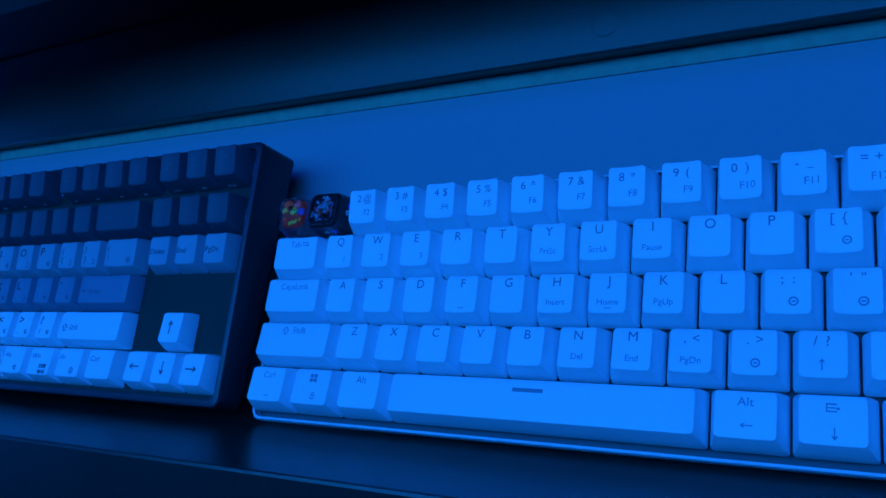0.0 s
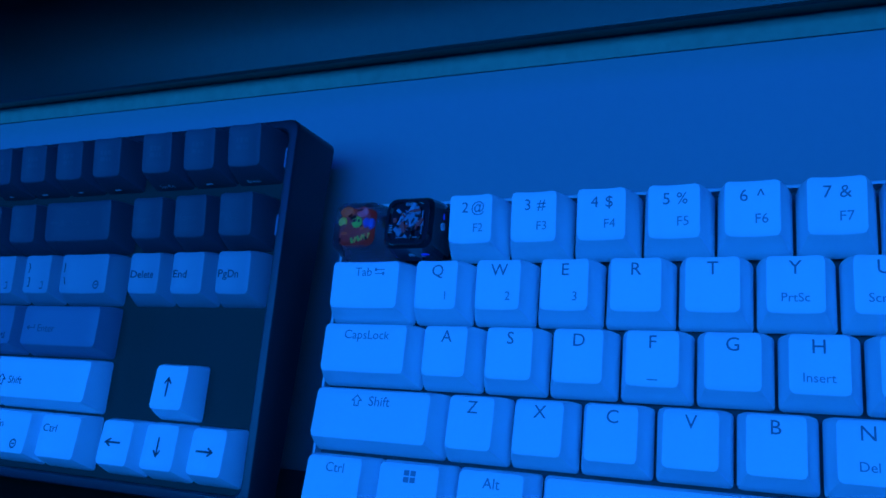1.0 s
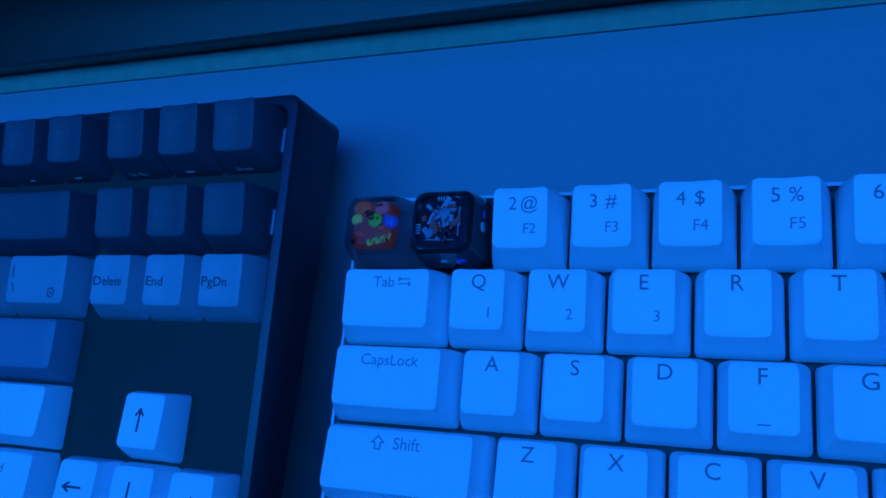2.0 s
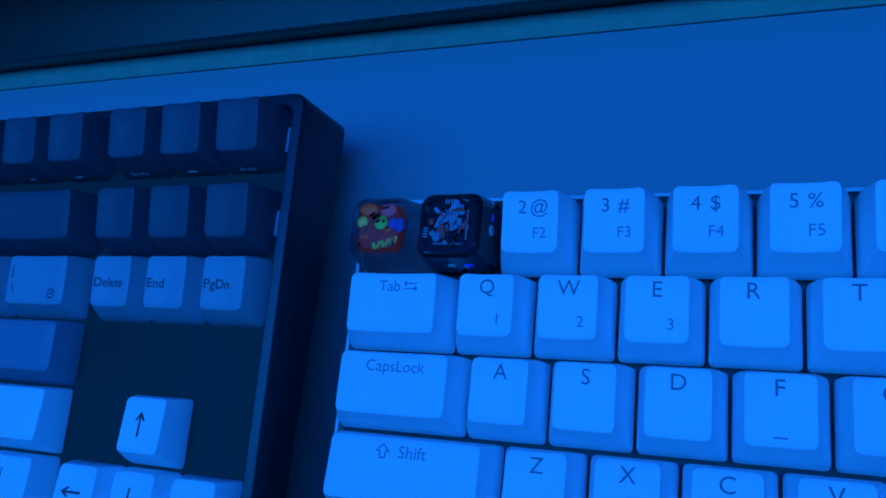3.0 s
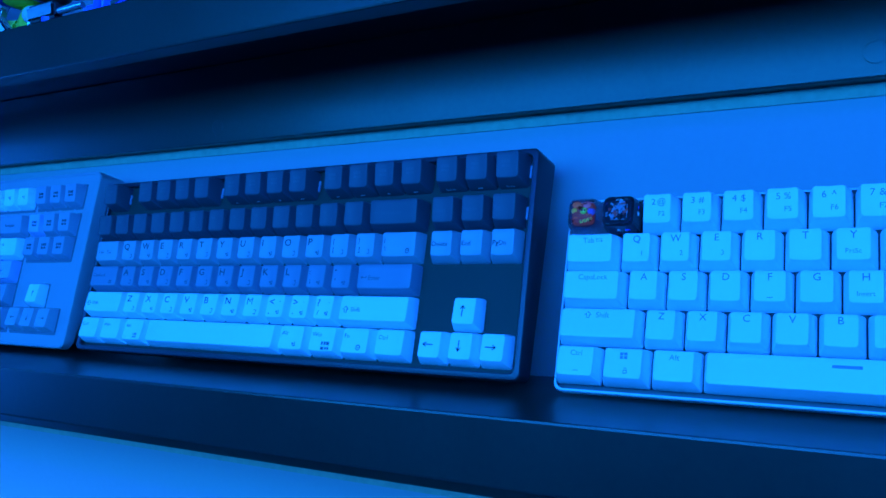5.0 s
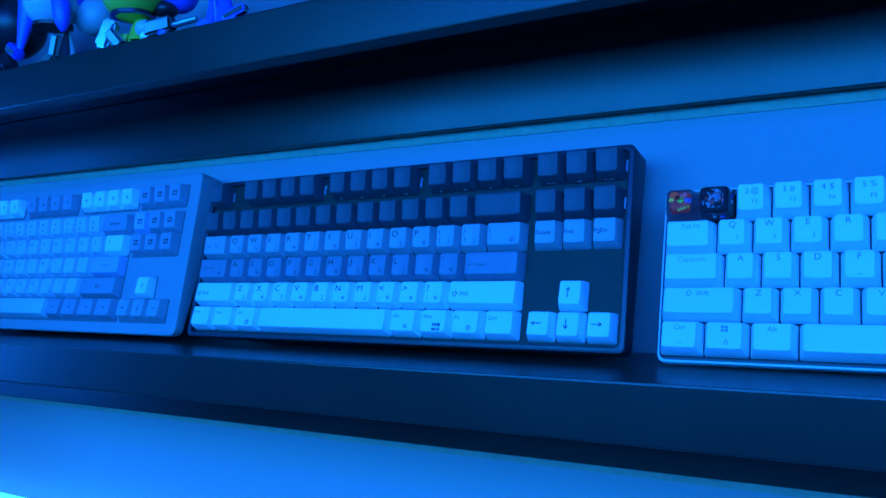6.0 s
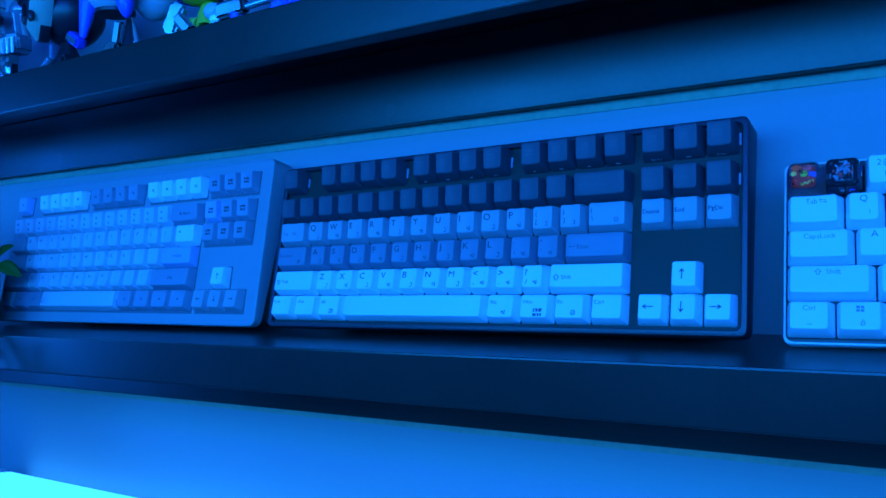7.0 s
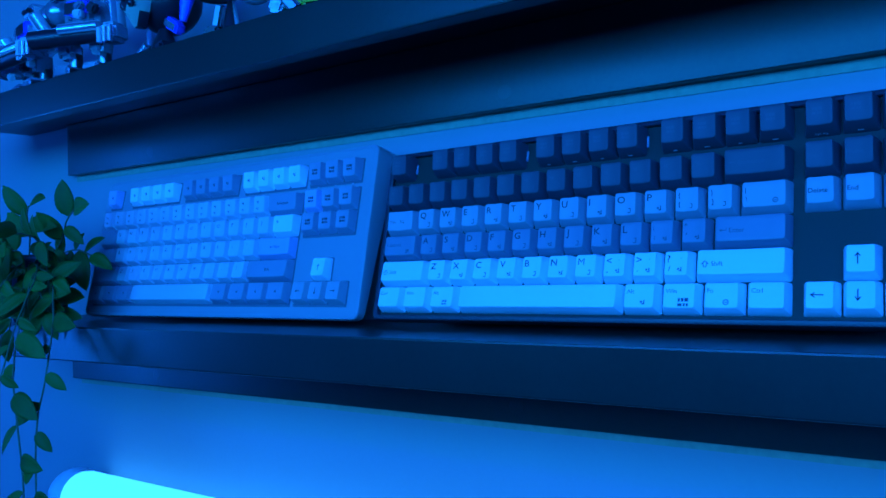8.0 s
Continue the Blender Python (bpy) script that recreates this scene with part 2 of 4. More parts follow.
def arrow(turn, s=1.0):
    """Flat arrow that points right before its turn, in degrees."""
    polys = [rect(-0.5, -0.05, 0.45, 0.05), [(0.2, 0.24), (0.14, 0.17), (0.38, 0.0), (0.55, 0.0)], [(0.2, -0.24), (0.55, 0.0), (0.38, 0.0), (0.14, -0.17)]]
    c, n = math.cos(radians(turn)), math.sin(radians(turn))
    return [[(s * (x * c - y * n), s * (x * n + y * c)) for x, y in p] for p in polys]


SHIFT_MARK = [[(-0.5, 0.0), (-0.36, 0.0), (0.0, 0.36), (0.0, 0.5)], [(0.5, 0.0), (0.0, 0.5), (0.0, 0.36), (0.36, 0.0)], rect(-0.5, -0.06, -0.2, 0.04), rect(0.2, -0.06, 0.5, 0.04),
              rect(-0.25, -0.5, -0.15, 0.0), rect(0.15, -0.5, 0.25, 0.0), rect(-0.25, -0.5, 0.25, -0.4)]
RING_MARK = [[(0.5 * math.cos(a), 0.5 * math.sin(a)), (0.5 * math.cos(b), 0.5 * math.sin(b)), (0.34 * math.cos(b), 0.34 * math.sin(b)), (0.34 * math.cos(a), 0.34 * math.sin(a))]
             for a, b in ((k * math.pi / 6, (k + 1) * math.pi / 6) for k in range(12))] + [rect(-0.2, -0.08, 0.2, 0.08)]
PANES = [rect(-0.5, 0.05, -0.05, 0.45), rect(0.05, 0.05, 0.5, 0.45), rect(-0.5, -0.45, -0.05, -0.05), rect(0.05, -0.45, 0.5, -0.05)]
LOCK_MARK = [rect(-0.35, -0.5, 0.35, -0.36), rect(-0.35, 0.0, 0.35, 0.12), rect(-0.35, -0.36, -0.22, 0.0), rect(0.22, -0.36, 0.35, 0.0), rect(-0.22, 0.12, -0.12, 0.45), rect(0.12, 0.12, 0.22, 0.45), rect(-0.22, 0.4, 0.22, 0.5)]
MENU_MARK = [rect(-0.5, 0.3, 0.3, 0.42), rect(-0.5, 0.0, 0.2, 0.1), rect(-0.5, -0.3, 0.3, -0.18), rect(-0.5, -0.3, -0.4, 0.42), rect(0.25, -0.1, 0.5, 0.1)]
TAB_MARK = [rect(-0.5, 0.14, 0.5, 0.22), rect(-0.5, -0.22, 0.5, -0.14), rect(-0.5, 0.04, -0.3, 0.32), rect(0.3, -0.32, 0.5, -0.04)]
ENTER_MARK = arrow(180, 1.0) + [rect(0.42, 0.0, 0.52, 0.35)]
DASH = [rect(-0.5, -0.06, 0.5, 0.06)]
BLUR_MARK = [rect(-0.5, -0.1, -0.1, 0.25), rect(-0.2, -0.4, 0.35, -0.2), rect(0.1, -0.3, 0.3, 0.4)]
HOOK_MARK = [rect(-0.3, -0.5, 0.3, -0.36), rect(0.16, -0.4, 0.3, 0.4), rect(-0.2, 0.28, 0.3, 0.42)]
WIDE_BLUR = [rect(-0.5, 0.05, -0.3, 0.4), rect(-0.2, 0.05, 0.05, 0.4), rect(0.12, 0.05, 0.5, 0.4), rect(-0.5, -0.4, -0.1, -0.1), rect(0.0, -0.4, 0.2, -0.1), rect(0.28, -0.4, 0.5, -0.1)]


def legend(cap, what, u, v, size, mat, w, tilt, height, dish, align="c"):
    """Print on a keycap's top: words, or a mark drawn as flat pieces. size: height of a capital letter in metres."""
    if isinstance(what, str):
        co, faces = text_points(what, mat is LEGEND)
        co = co / 0.68 * size
        lo, hi = co.min(0), co.max(0)
        shift = {"c": -(lo[0] + hi[0]) / 2, "l": -lo[0], "r": -hi[0]}[align]
        pts = [(x + shift + u, y - size / 2 + v) for x, y in co]
    else:
        pts, faces = [], []
        for poly in what:
            faces.append(tuple(range(len(pts), len(pts) + len(poly))))
            pts += [(x * size + u, y * size + v) for x, y in poly]
    me = bpy.data.meshes.new("legend")
    me.from_pydata([(x, y, key_top(x, y, w, tilt, height, dish) + 0.00006) for x, y in pts], [], faces)
    me.materials.append(mat)
    tagged(part("legend", me, mat, cap), kind="stuff" if len(what) > 1 else "")


def keycap(board, col, row, w, mat, tilt, height, foot, marks=(), dish=0.0009, name="keycap", label=""):
    """One key whose left edge stands col units along and whose row's middle is row units up. marks: (what, u, v, size, material, align)."""
    me = keycap_mesh(w, tilt, height, mat, dish)
    cap = part(name, me, mat, board, label, m=Matrix.Translation(((col + w / 2) * U, row * U, foot)))
    for what, u, v, size, lm, *align in marks:
        legend(cap, what, u, v, size, lm, w, tilt, height, dish, *align)
    return cap


def case(board, x0, x1, v0, v1, rim, thin, thick, border, mat, plate_mat, deep, radius=0.004):
    """A wedge-shaped tray: thin at its foot, thick at its head, with a raised rim round a sunken plate."""
    w, h, cx, cy = x1 - x0, v1 - v0, (x0 + x1) / 2, (v0 + v1) / 2

    def at(shrink, z):
        return [(x + cx, y + cy, z if z is not None else rim - thin - (thick - thin) * (y + h / 2) / h) for x, y in ring(w - 2 * shrink, h - 2 * shrink, radius, 5)]
    rings = [at(0.003, None), at(0.0, None)]
    rings[0] = [(x, y, z - 0.0012) for x, y, z in rings[0]]
    rings += [at(0.0, rim - 0.0012), at(0.0005, rim - 0.0003), at(0.0014, rim), at(border - 0.0006, rim), at(border, rim - 0.0006), at(border, rim - deep)]
    me = mesh_of("case", loft(rings, True, False), mat, True)
    me.set_sharp_from_angle(angle=radians(30))
    part("case", me, mat, board)
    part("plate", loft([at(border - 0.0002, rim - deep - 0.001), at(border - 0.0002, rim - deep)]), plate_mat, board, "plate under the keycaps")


def flip_foot(board, x, v, z, mat, tall):
    part("flip_foot", box(x - 0.008, x + 0.008, v - 0.004, v + 0.004, z - tall, z + 0.002, 0.0012), mat, board, "folded-out foot on the back")


TILTS = {0: -5, 1: -5, 2: 0, 3: 3, 4: 7, 5.25: 8, 5.3: 8}
LETTERS = {3: "QWERTYUIOP", 2: "ASDFGHJKL", 1: "ZXCVBNM"}
STARTS = {3: 1.5, 2: 1.75, 1: 2.25}

# the white one
WX, WY, WZ, WLEAN = 0.0, 0.0, 1.2227, 16.0
DV = 0.0054
white = thing("keyboard", pose(WX, WY, WZ, 90 - WLEAN, 0, 0) @ Matrix.Translation((0, -DV, 0)), "white sixty percent keyboard with pale grey legends leaning on the wall", "keyboard", "keyboards on the shelf")
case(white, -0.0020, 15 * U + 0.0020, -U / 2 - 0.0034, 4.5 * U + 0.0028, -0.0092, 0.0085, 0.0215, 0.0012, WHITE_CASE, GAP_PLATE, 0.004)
for x in (0.03, 15 * U - 0.03):
    flip_foot(white, x, 4.2 * U, -0.0295, WHITE_CASE, 0.0135)
WH, WF = 0.0098, -0.0098
SUBS = {"Q": "1", "W": "2", "E": "3", "Y": "PrtSc", "U": "ScrLk", "I": "Pause", "H": "Insert", "J": "Home", "K": "PgUp", "N": "Del", "M": "End"}


def white_key(col, row, w, marks, dish=0.0009):
    keycap(white, col, row * 1.01, w, WHITE_KEY, TILTS[row], WH + (0.0016 if row == 4 else 0.0), WF, marks, dish)


for row, letters in LETTERS.items():
    for k, ch in enumerate(letters):
        marks = [(ch, 0, DV + 0.0002, 0.0033, LEGEND_PALE)]
        sub = SUBS.get(ch)
        if sub:
            marks.append((sub, 0.0028 if len(sub) == 1 else 0.0, -0.0018, 0.0024 if len(sub) == 1 else 0.0021, LEGEND_SOFT))
        if ch in "FJ":
            marks.append((DASH, 0, -0.0040, 0.0026, LEGEND_SOFT))
        white_key(STARTS[row] + k, row, 1, marks)
for k, (a, b) in enumerate(zip(("2@", "3#", "4$", "5%", "6^", "7&", "8*", "9(", "0)", "-_", "=+"), range(2, 13))):
    white_key(2 + k, 4, 1, [(a[0], -0.0020, DV - 0.0006, 0.0030, LEGEND_PALE), (a[1], 0.0020, DV - 0.0006, 0.0030, LEGEND_PALE), ("F%d" % b, 0.0022, -0.0012, 0.0024, LEGEND_SOFT)])
white_key(13, 4, 2, [("Backspace", 0.0, DV, 0.0026, LEGEND_SOFT)])
white_key(0, 3, 1.5, [("Tab", -0.001, DV, 0.0026, LEGEND_SOFT), (TAB_MARK, 0.0046, DV, 0.0034, LEGEND_SOFT)])
white_key(11.5, 3, 1, [("[", -0.0017, DV, 0.003, LEGEND_PALE), ("{", 0.0017, DV, 0.003, LEGEND_PALE), (RING_MARK, 0.0022, -0.0018, 0.0028, LEGEND_SOFT)])
white_key(12.5, 3, 1, [("]", -0.0017, DV, 0.003, LEGEND_PALE), ("}", 0.0017, DV, 0.003, LEGEND_PALE)])
white_key(13.5, 3, 1.5, [("|", 0, DV, 0.003, LEGEND_PALE)])
white_key(0, 2, 1.75, [("CapsLock", 0.0005, DV, 0.0026, LEGEND_SOFT)])
white_key(10.75, 2, 1, [(";", -0.0017, DV, 0.003, LEGEND_PALE), (":", 0.0017, DV, 0.003, LEGEND_PALE), (RING_MARK, 0.0015, -0.0018, 0.003, LEGEND_SOFT)])
white_key(11.75, 2, 1, [("'", -0.0017, DV, 0.003, LEGEND_PALE), ('"', 0.0017, DV, 0.003, LEGEND_PALE), (RING_MARK, 0.0015, -0.0018, 0.003, LEGEND_SOFT)])
white_key(12.75, 2, 2.25, [("Enter", 0, DV, 0.0026, LEGEND_SOFT)])
white_key(0, 1, 2.25, [(SHIFT_MARK, -0.0052, DV, 0.0034, LEGEND_SOFT), ("Shift", 0.0022, DV, 0.0027, LEGEND_SOFT)])
white_key(9.25, 1, 1, [(",", -0.0020, DV, 0.003, LEGEND_PALE), ("<", 0.0014, DV, 0.003, LEGEND_PALE), ("PgDn", 0, -0.0018, 0.0021, LEGEND_SOFT)])
white_key(10.25, 1, 1, [(".", -0.0020, DV, 0.003, LEGEND_PALE), (">", 0.0014, DV, 0.003, LEGEND_PALE), (RING_MARK, 0.0003, -0.0020, 0.003, LEGEND_SOFT)])
white_key(11.25, 1, 1, [("/", -0.0020, DV, 0.003, LEGEND_PALE), ("?", 0.0014, DV, 0.003, LEGEND_PALE), (arrow(90), -0.0003, -0.0018, 0.0034, LEGEND_SOFT)])
white_key(12.25, 1, 2.75, [("Shift", 0, DV, 0.0027, LEGEND_SOFT)])
white_key(0, 0, 1.25, [("Ctrl", 0, DV, 0.0026, LEGEND_SOFT), (DASH, 0.0004, -0.0034, 0.0026, LEGEND_SOFT)])
white_key(1.25, 0, 1.25, [(PANES, 0, DV - 0.0004, 0.0036, LEGEND_SOFT), (LOCK_MARK, 0.0012, -0.0022, 0.0028, LEGEND_SOFT)])
white_key(2.5, 0, 1.25, [("Alt", 0, DV, 0.0027, LEGEND_SOFT)])
white_key(3.75, 0, 6.25, [(DASH, 0.0, 0.0048, 0.0115, LEGEND_SOFT)], dish=-0.0003)
white_key(10.0, 0, 1.25, [("Alt", 0, DV, 0.0027, LEGEND_SOFT), (arrow(180), 0.0004, -0.0018, 0.0036, LEGEND_SOFT)])
white_key(11.25, 0, 1.25, [(MENU_MARK, 0, DV - 0.0006, 0.0036, LEGEND_SOFT), (arrow(270), 0.0004, -0.0024, 0.0036, LEGEND_SOFT)])
white_key(12.5, 0, 1.25, [("Fn", 0, DV, 0.0027, LEGEND_SOFT), (arrow(0), 0.0004, -0.0018, 0.0036, LEGEND_SOFT)])
white_key(13.75, 0, 1.25, [("Ctrl", 0, DV, 0.0026, LEGEND_SOFT)])


def blob(sx, sy, sz, seg=10):
    bm = bmesh.new()
    bmesh.ops.create_uvsphere(bm, u_segments=seg, v_segments=max(5, seg * 2 // 3), radius=0.5)
    for v in bm.verts:
        v.co = Vector((v.co.x * sx, v.co.y * sy, v.co.z * sz))
    return bm


def plain_cap(w, h, height, inset, r):
    return loft([[(x, y, 0) for x, y in ring(w, h, r)], [(x, y, height * 0.5) for x, y in ring(w - inset * 0.4, h - inset * 0.4, r)],
                 [(x, y, height - 0.001) for x, y in ring(w - inset, h - inset, r)], [(x, y, height) for x, y in ring(w - inset - 0.0016, h - inset - 0.0016, r)]])


# two novelty resin keycaps in the top row's corner
art = part("resin_keycap", plain_cap(0.0180, 0.0180, 0.0118, 0.0026, 0.0030), RESIN, white, "clear resin keycap holding a red picture with emission added", Matrix.Translation((0.5 * U, 4.05 * U, WF + 0.0004)))
part("insert", plain_cap(0.0118, 0.0118, 0.0012, 0.0002, 0.0022), ART_RED, art, "red picture block", Matrix.Translation((0.0, 0.0, 0.0092)))
for name, sx, sy, sz, x, y, mat in (("disc", 0.0034, 0.0034, 0.001, 0.0002, 0.0012, ART_GREEN), ("disc", 0.0028, 0.0028, 0.001, -0.0044, 0.0014, ART_YELLOW), ("disc", 0.0046, 0.003, 0.001, -0.0032, 0.0042, ART_ORANGE),
                                    ("disc", 0.0022, 0.0030, 0.001, 0.0032, 0.001, ART_VIOLET), ("disc", 0.0020, 0.0034, 0.001, 0.0049, 0.0006, ART_VIOLET), ("disc", 0.0038, 0.003, 0.001, 0.0018, 0.0040, ART_PINK)):
    part(name, blob(sx * 1.15, sy * 1.15, sz), mat, art, m=Matrix.Translation((x * 1.1, y * 1.15, 0.0104)), smooth=True)
for x in (-0.0006, 0.0010):
    part("fleck", box(x - 0.0003, x + 0.0003, 0.0013, 0.0021, 0.0108, 0.0110), SMOKY, art, "dark dot on the green disc")
rnd = random.Random(9)
for k in range(14):
    l, h = rnd.uniform(0.0005, 0.0014), rnd.uniform(0.0002, 0.0006)
    part("fleck", box(-l, l, -h, h, 0, 0.0003), (SMOKY, ART_ORANGE, SMOKY, ART_DIM)[k % 4], art, m=Matrix.Translation((rnd.uniform(-0.0052, 0.0052), rnd.uniform(-0.0052, 0.0056), 0.01042 + 0.00002 * k)) @ pose(0, 0, 0, 0, 0, rnd.uniform(0, 180)))
for k in range(6):
    part("bar", box(-0.00035, 0.00035, -0.0009, 0.0009, 0, 0.0004), ART_YELLOW if k % 2 else ART_GREEN, art, m=Matrix.Translation((-0.0008 + 0.0011 * k, -0.0046 + 0.0003 * k, 0.0104)) @ pose(0, 0, 0, 0, 0, 20 * (-1) ** k))
art = part("resin_keycap", plain_cap(0.0184, 0.0184, 0.0128, 0.0026, 0.0030), SMOKY, white, "black smoky resin keycap with a silver pattern", Matrix.Translation((1.5 * U, 4.05 * U, WF + 0.0004)))
part("frame", loft([[(x, y, z) for x, y in ring(w, w, 0.003)] for w, z in ((0.0140, 0.0126), (0.0140, 0.0136), (0.0122, 0.0136), (0.0122, 0.0126))], False, False), SMOKY, art, "thin raised glossy frame")
rnd = random.Random(5)
for k in range(34):
    a, b, l, h = rnd.gauss(0, 0.0026), rnd.gauss(0, 0.0026), rnd.uniform(0.0005, 0.0018), rnd.uniform(0.0002, 0.0007)
    a, b = max(-0.0046, min(0.0046, a)), max(-0.0046, min(0.0046, b))
    part("fleck", box(-l, l, -h, h, 0, 0.0007, 0.0001), (DIM_GREY_KEY, SMOKY, SLATE_KEY, ART_DIM)[k % 4], art, m=Matrix.Translation((a, b, 0.0128 + 0.00003 * k)) @ pose(0, 0, 0, 0, 0, rnd.uniform(0, 180)))
for x, y, turn in ((0.0049, -0.0004, 90), (0.0004, -0.0049, 0)):
    part("bar", box(-0.0036, 0.0036, -0.00012, 0.00012, 0, 0.0005), SLATE_KEY, art, "thin silver line", Matrix.Translation((x, y, 0.0131)) @ pose(0, 0, 0, 0, 0, turn))
for x, y, a, b in ((-0.0008, 0.0012, 0.0040, 0.0046), (0.0012, -0.0006, 0.0052, 0.0022), (-0.0026, -0.0030, 0.0030, 0.0024), (0.0026, 0.0030, 0.0024, 0.0030)):
    part("fleck", blob(a, b, 0.0009, 9), DIM_GREY_KEY, art, "pale cloudy fleck", Matrix.Translation((x, y, 0.0129)) @ pose(0, 0, 0, 0, 0, 400 * x * 100), smooth=True)
for k in range(4):
    part("bar", box(-0.0011, 0.0011, -0.00012, 0.00012, 0, 0.0003), TOY_PALE, art, m=Matrix.Translation((-0.0062, -0.0030 + 0.0007 * k, 0.0128)))
    part("bar", box(-0.00012, 0.00012, -0.0011, 0.0011, 0, 0.0003), TOY_PALE, art, m=Matrix.Translation((-0.0010 + 0.0007 * k, 0.0062, 0.0128)))
for k in range(9):
    side = k % 2
    part("fleck", blob(rnd.uniform(0.0008, 0.0014), rnd.uniform(0.001, 0.004), rnd.uniform(0.001, 0.004), 7), TOY_PALE if k % 3 else TOY_BLUE, art,
         m=Matrix.Translation((0.0083, rnd.uniform(-0.006, 0.006), rnd.uniform(0.003, 0.009))) if side else Matrix.Translation((rnd.uniform(-0.006, 0.006), -0.0083, rnd.uniform(0.003, 0.008))) @ pose(0, 0, 0, 0, 0, 90), smooth=True)

# the black one: rows fade from charcoal at the head to white at the foot
DX, DY, DZ, DLEAN = -0.3722, 0.0001, 1.2215, 13.6
dark = thing("keyboard", pose(DX, DY, DZ, 90 - DLEAN, 0, 0), "black tenkeyless keyboard with keycaps fading from charcoal to white", "keyboard", "keyboards on the shelf")
case(dark, -0.0052, 18.25 * U + 0.0052, -U / 2 - 0.0052, 5.75 * U + 0.0036, -0.0046, 0.0135, 0.0235, 0.0036, BLACK_CASE, BLACK_PLATE, 0.0035)
for x in (0.04, 18.25 * U - 0.04):
    flip_foot(dark, x, 5.4 * U, -0.0272, BLACK_CASE, 0.0130)
DH, DF = 0.0094, -0.0094
ROW_MAT = {0: WHITE_KEY, 1: WHITE_KEY, 2: DIM_GREY_KEY, 3: GREY_KEY, 4: CHARCOAL_KEY, 5.25: CHARCOAL_KEY}


def dark_key(col, row, w, marks=(), dish=0.0009):
    return keycap(dark, col, row, w, ROW_MAT[row], TILTS[row], DH + {4: 0.0030, 5.25: 0.0038}.get(row, 0.0), DF, marks, dish)


def top_left(what, w, size=0.0042):
    return (what, -(w * U - 0.0062) / 2 + 0.0012, 0.0040, size, LEGEND, "l")


FAINT = material("faint_legend_print", (0.070, 0.074, 0.090), 0.5, bump=0)
for row, letters in LETTERS.items():
    for k, ch in enumerate(letters):
        dark_key(STARTS[row] + k, row, 1, [top_left(ch, 1), (BLUR_MARK if k % 2 else HOOK_MARK, 0.0024, -0.0028, 0.0034, LEGEND_MID)])
for k, (a, b) in enumerate((("{", "["), ("}", "]"))):
    dark_key(11.5 + k, 3, 1, [top_left(a, 1, 0.0026), (b, -0.0048, -0.0012, 0.0026, LEGEND, "l"), (HOOK_MARK, 0.0022, -0.0026, 0.0030, LEGEND_MID)])
dark_key(13.5, 3, 1.5, [top_left("|", 1.5, 0.0026), ("\\", -0.0098, -0.0012, 0.0026, LEGEND, "l"), (RING_MARK, 0.0060, -0.0026, 0.0032, LEGEND_MID)])
dark_key(0, 3, 1.5, [("Tab", -0.0098, 0.0005, 0.0024, LEGEND_MID, "l"), (TAB_MARK, 0.0012, 0.0005, 0.0040, LEGEND_MID)])
dark_key(0, 2, 1.75, [("CapsLock", -0.0120, 0.0020, 0.0022, LEGEND_MID, "l"), (WIDE_BLUR, 0.0070, -0.0030, 0.0030, LEGEND_MID)])
for k, (a, b) in enumerate(((":", ";"), ('"', "'"))):
    dark_key(10.75 + k, 2, 1, [top_left(a, 1, 0.0026), (b, -0.0046, -0.0016, 0.0026, LEGEND, "l"), (BLUR_MARK, 0.0020, -0.0026, 0.0030, LEGEND_MID)])
dark_key(12.75, 2, 2.25, [(ENTER_MARK, -0.0145, 0.0004, 0.0036, LEGEND_MID), ("Enter", -0.0112, 0.0004, 0.0026, LEGEND_MID, "l")])
dark_key(0, 1, 2.25, [(SHIFT_MARK, -0.0150, 0.0004, 0.0038, LEGEND), ("Shift", -0.0118, 0.0004, 0.0025, LEGEND_MID, "l")])
for k, (a, b) in enumerate((("<", ","), (">", "."), ("?", "/"))):
    dark_key(9.25 + k, 1, 1, [top_left(a, 1), (b, -0.0046, -0.0020, 0.0028, LEGEND, "l"), (BLUR_MARK, 0.0022, -0.0024, 0.0032, LEGEND_MID), (DASH, 0.0026, 0.0042, 0.0012, LEGEND)])
dark_key(12.25, 1, 2.75, [(SHIFT_MARK, -0.0192, 0.0004, 0.0040, LEGEND), ("Shift", -0.0158, 0.0004, 0.0026, LEGEND_MID, "l")])
for k, (a, sub) in enumerate((("Ctrl", None), ("Win", None), ("Alt", WIDE_BLUR))):
    dark_key(1.25 * k, 0, 1.25, [(a, -0.0078, 0.0040, 0.0024, LEGEND_MID, "l")] + ([(sub, 0.0022, -0.0028, 0.0040, LEGEND_MID)] if sub else []))
dark_key(3.75, 0, 6.25, (), -0.0003)
for k, (a, sub) in enumerate((("Alt", BLUR_MARK), ("Win", WIDE_BLUR), ("Fn", RING_MARK), ("Ctrl", None))):
    dark_key(10 + 1.25 * k, 0, 1.25, [(a, -0.0078, 0.0040, 0.0025, LEGEND_MID, "l")] + ([(sub, 0.0024, -0.0026, 0.0062 if sub is WIDE_BLUR else 0.0034, LEGEND_MID)] if sub else []))
for col, row, turn in ((15.25, 0, 180), (16.25, 0, 270), (17.25, 0, 0), (16.25, 1, 90)):
    dark_key(col, row, 1, [(arrow(turn), -0.0014, 0.0014, 0.0062, LEGEND)])
for k, a in enumerate(("Delete", "End", "PgDn")):
    dark_key(15.25 + k, 3, 1, [(a, -0.0060, 0.0010, 0.0025, LEGEND, "l")])
for k, a in enumerate(("Insert", "Home", "PgUp")):
    dark_key(15.25 + k, 4, 1, [(a, -0.0060, 0.0010, 0.0023, FAINT, "l")])
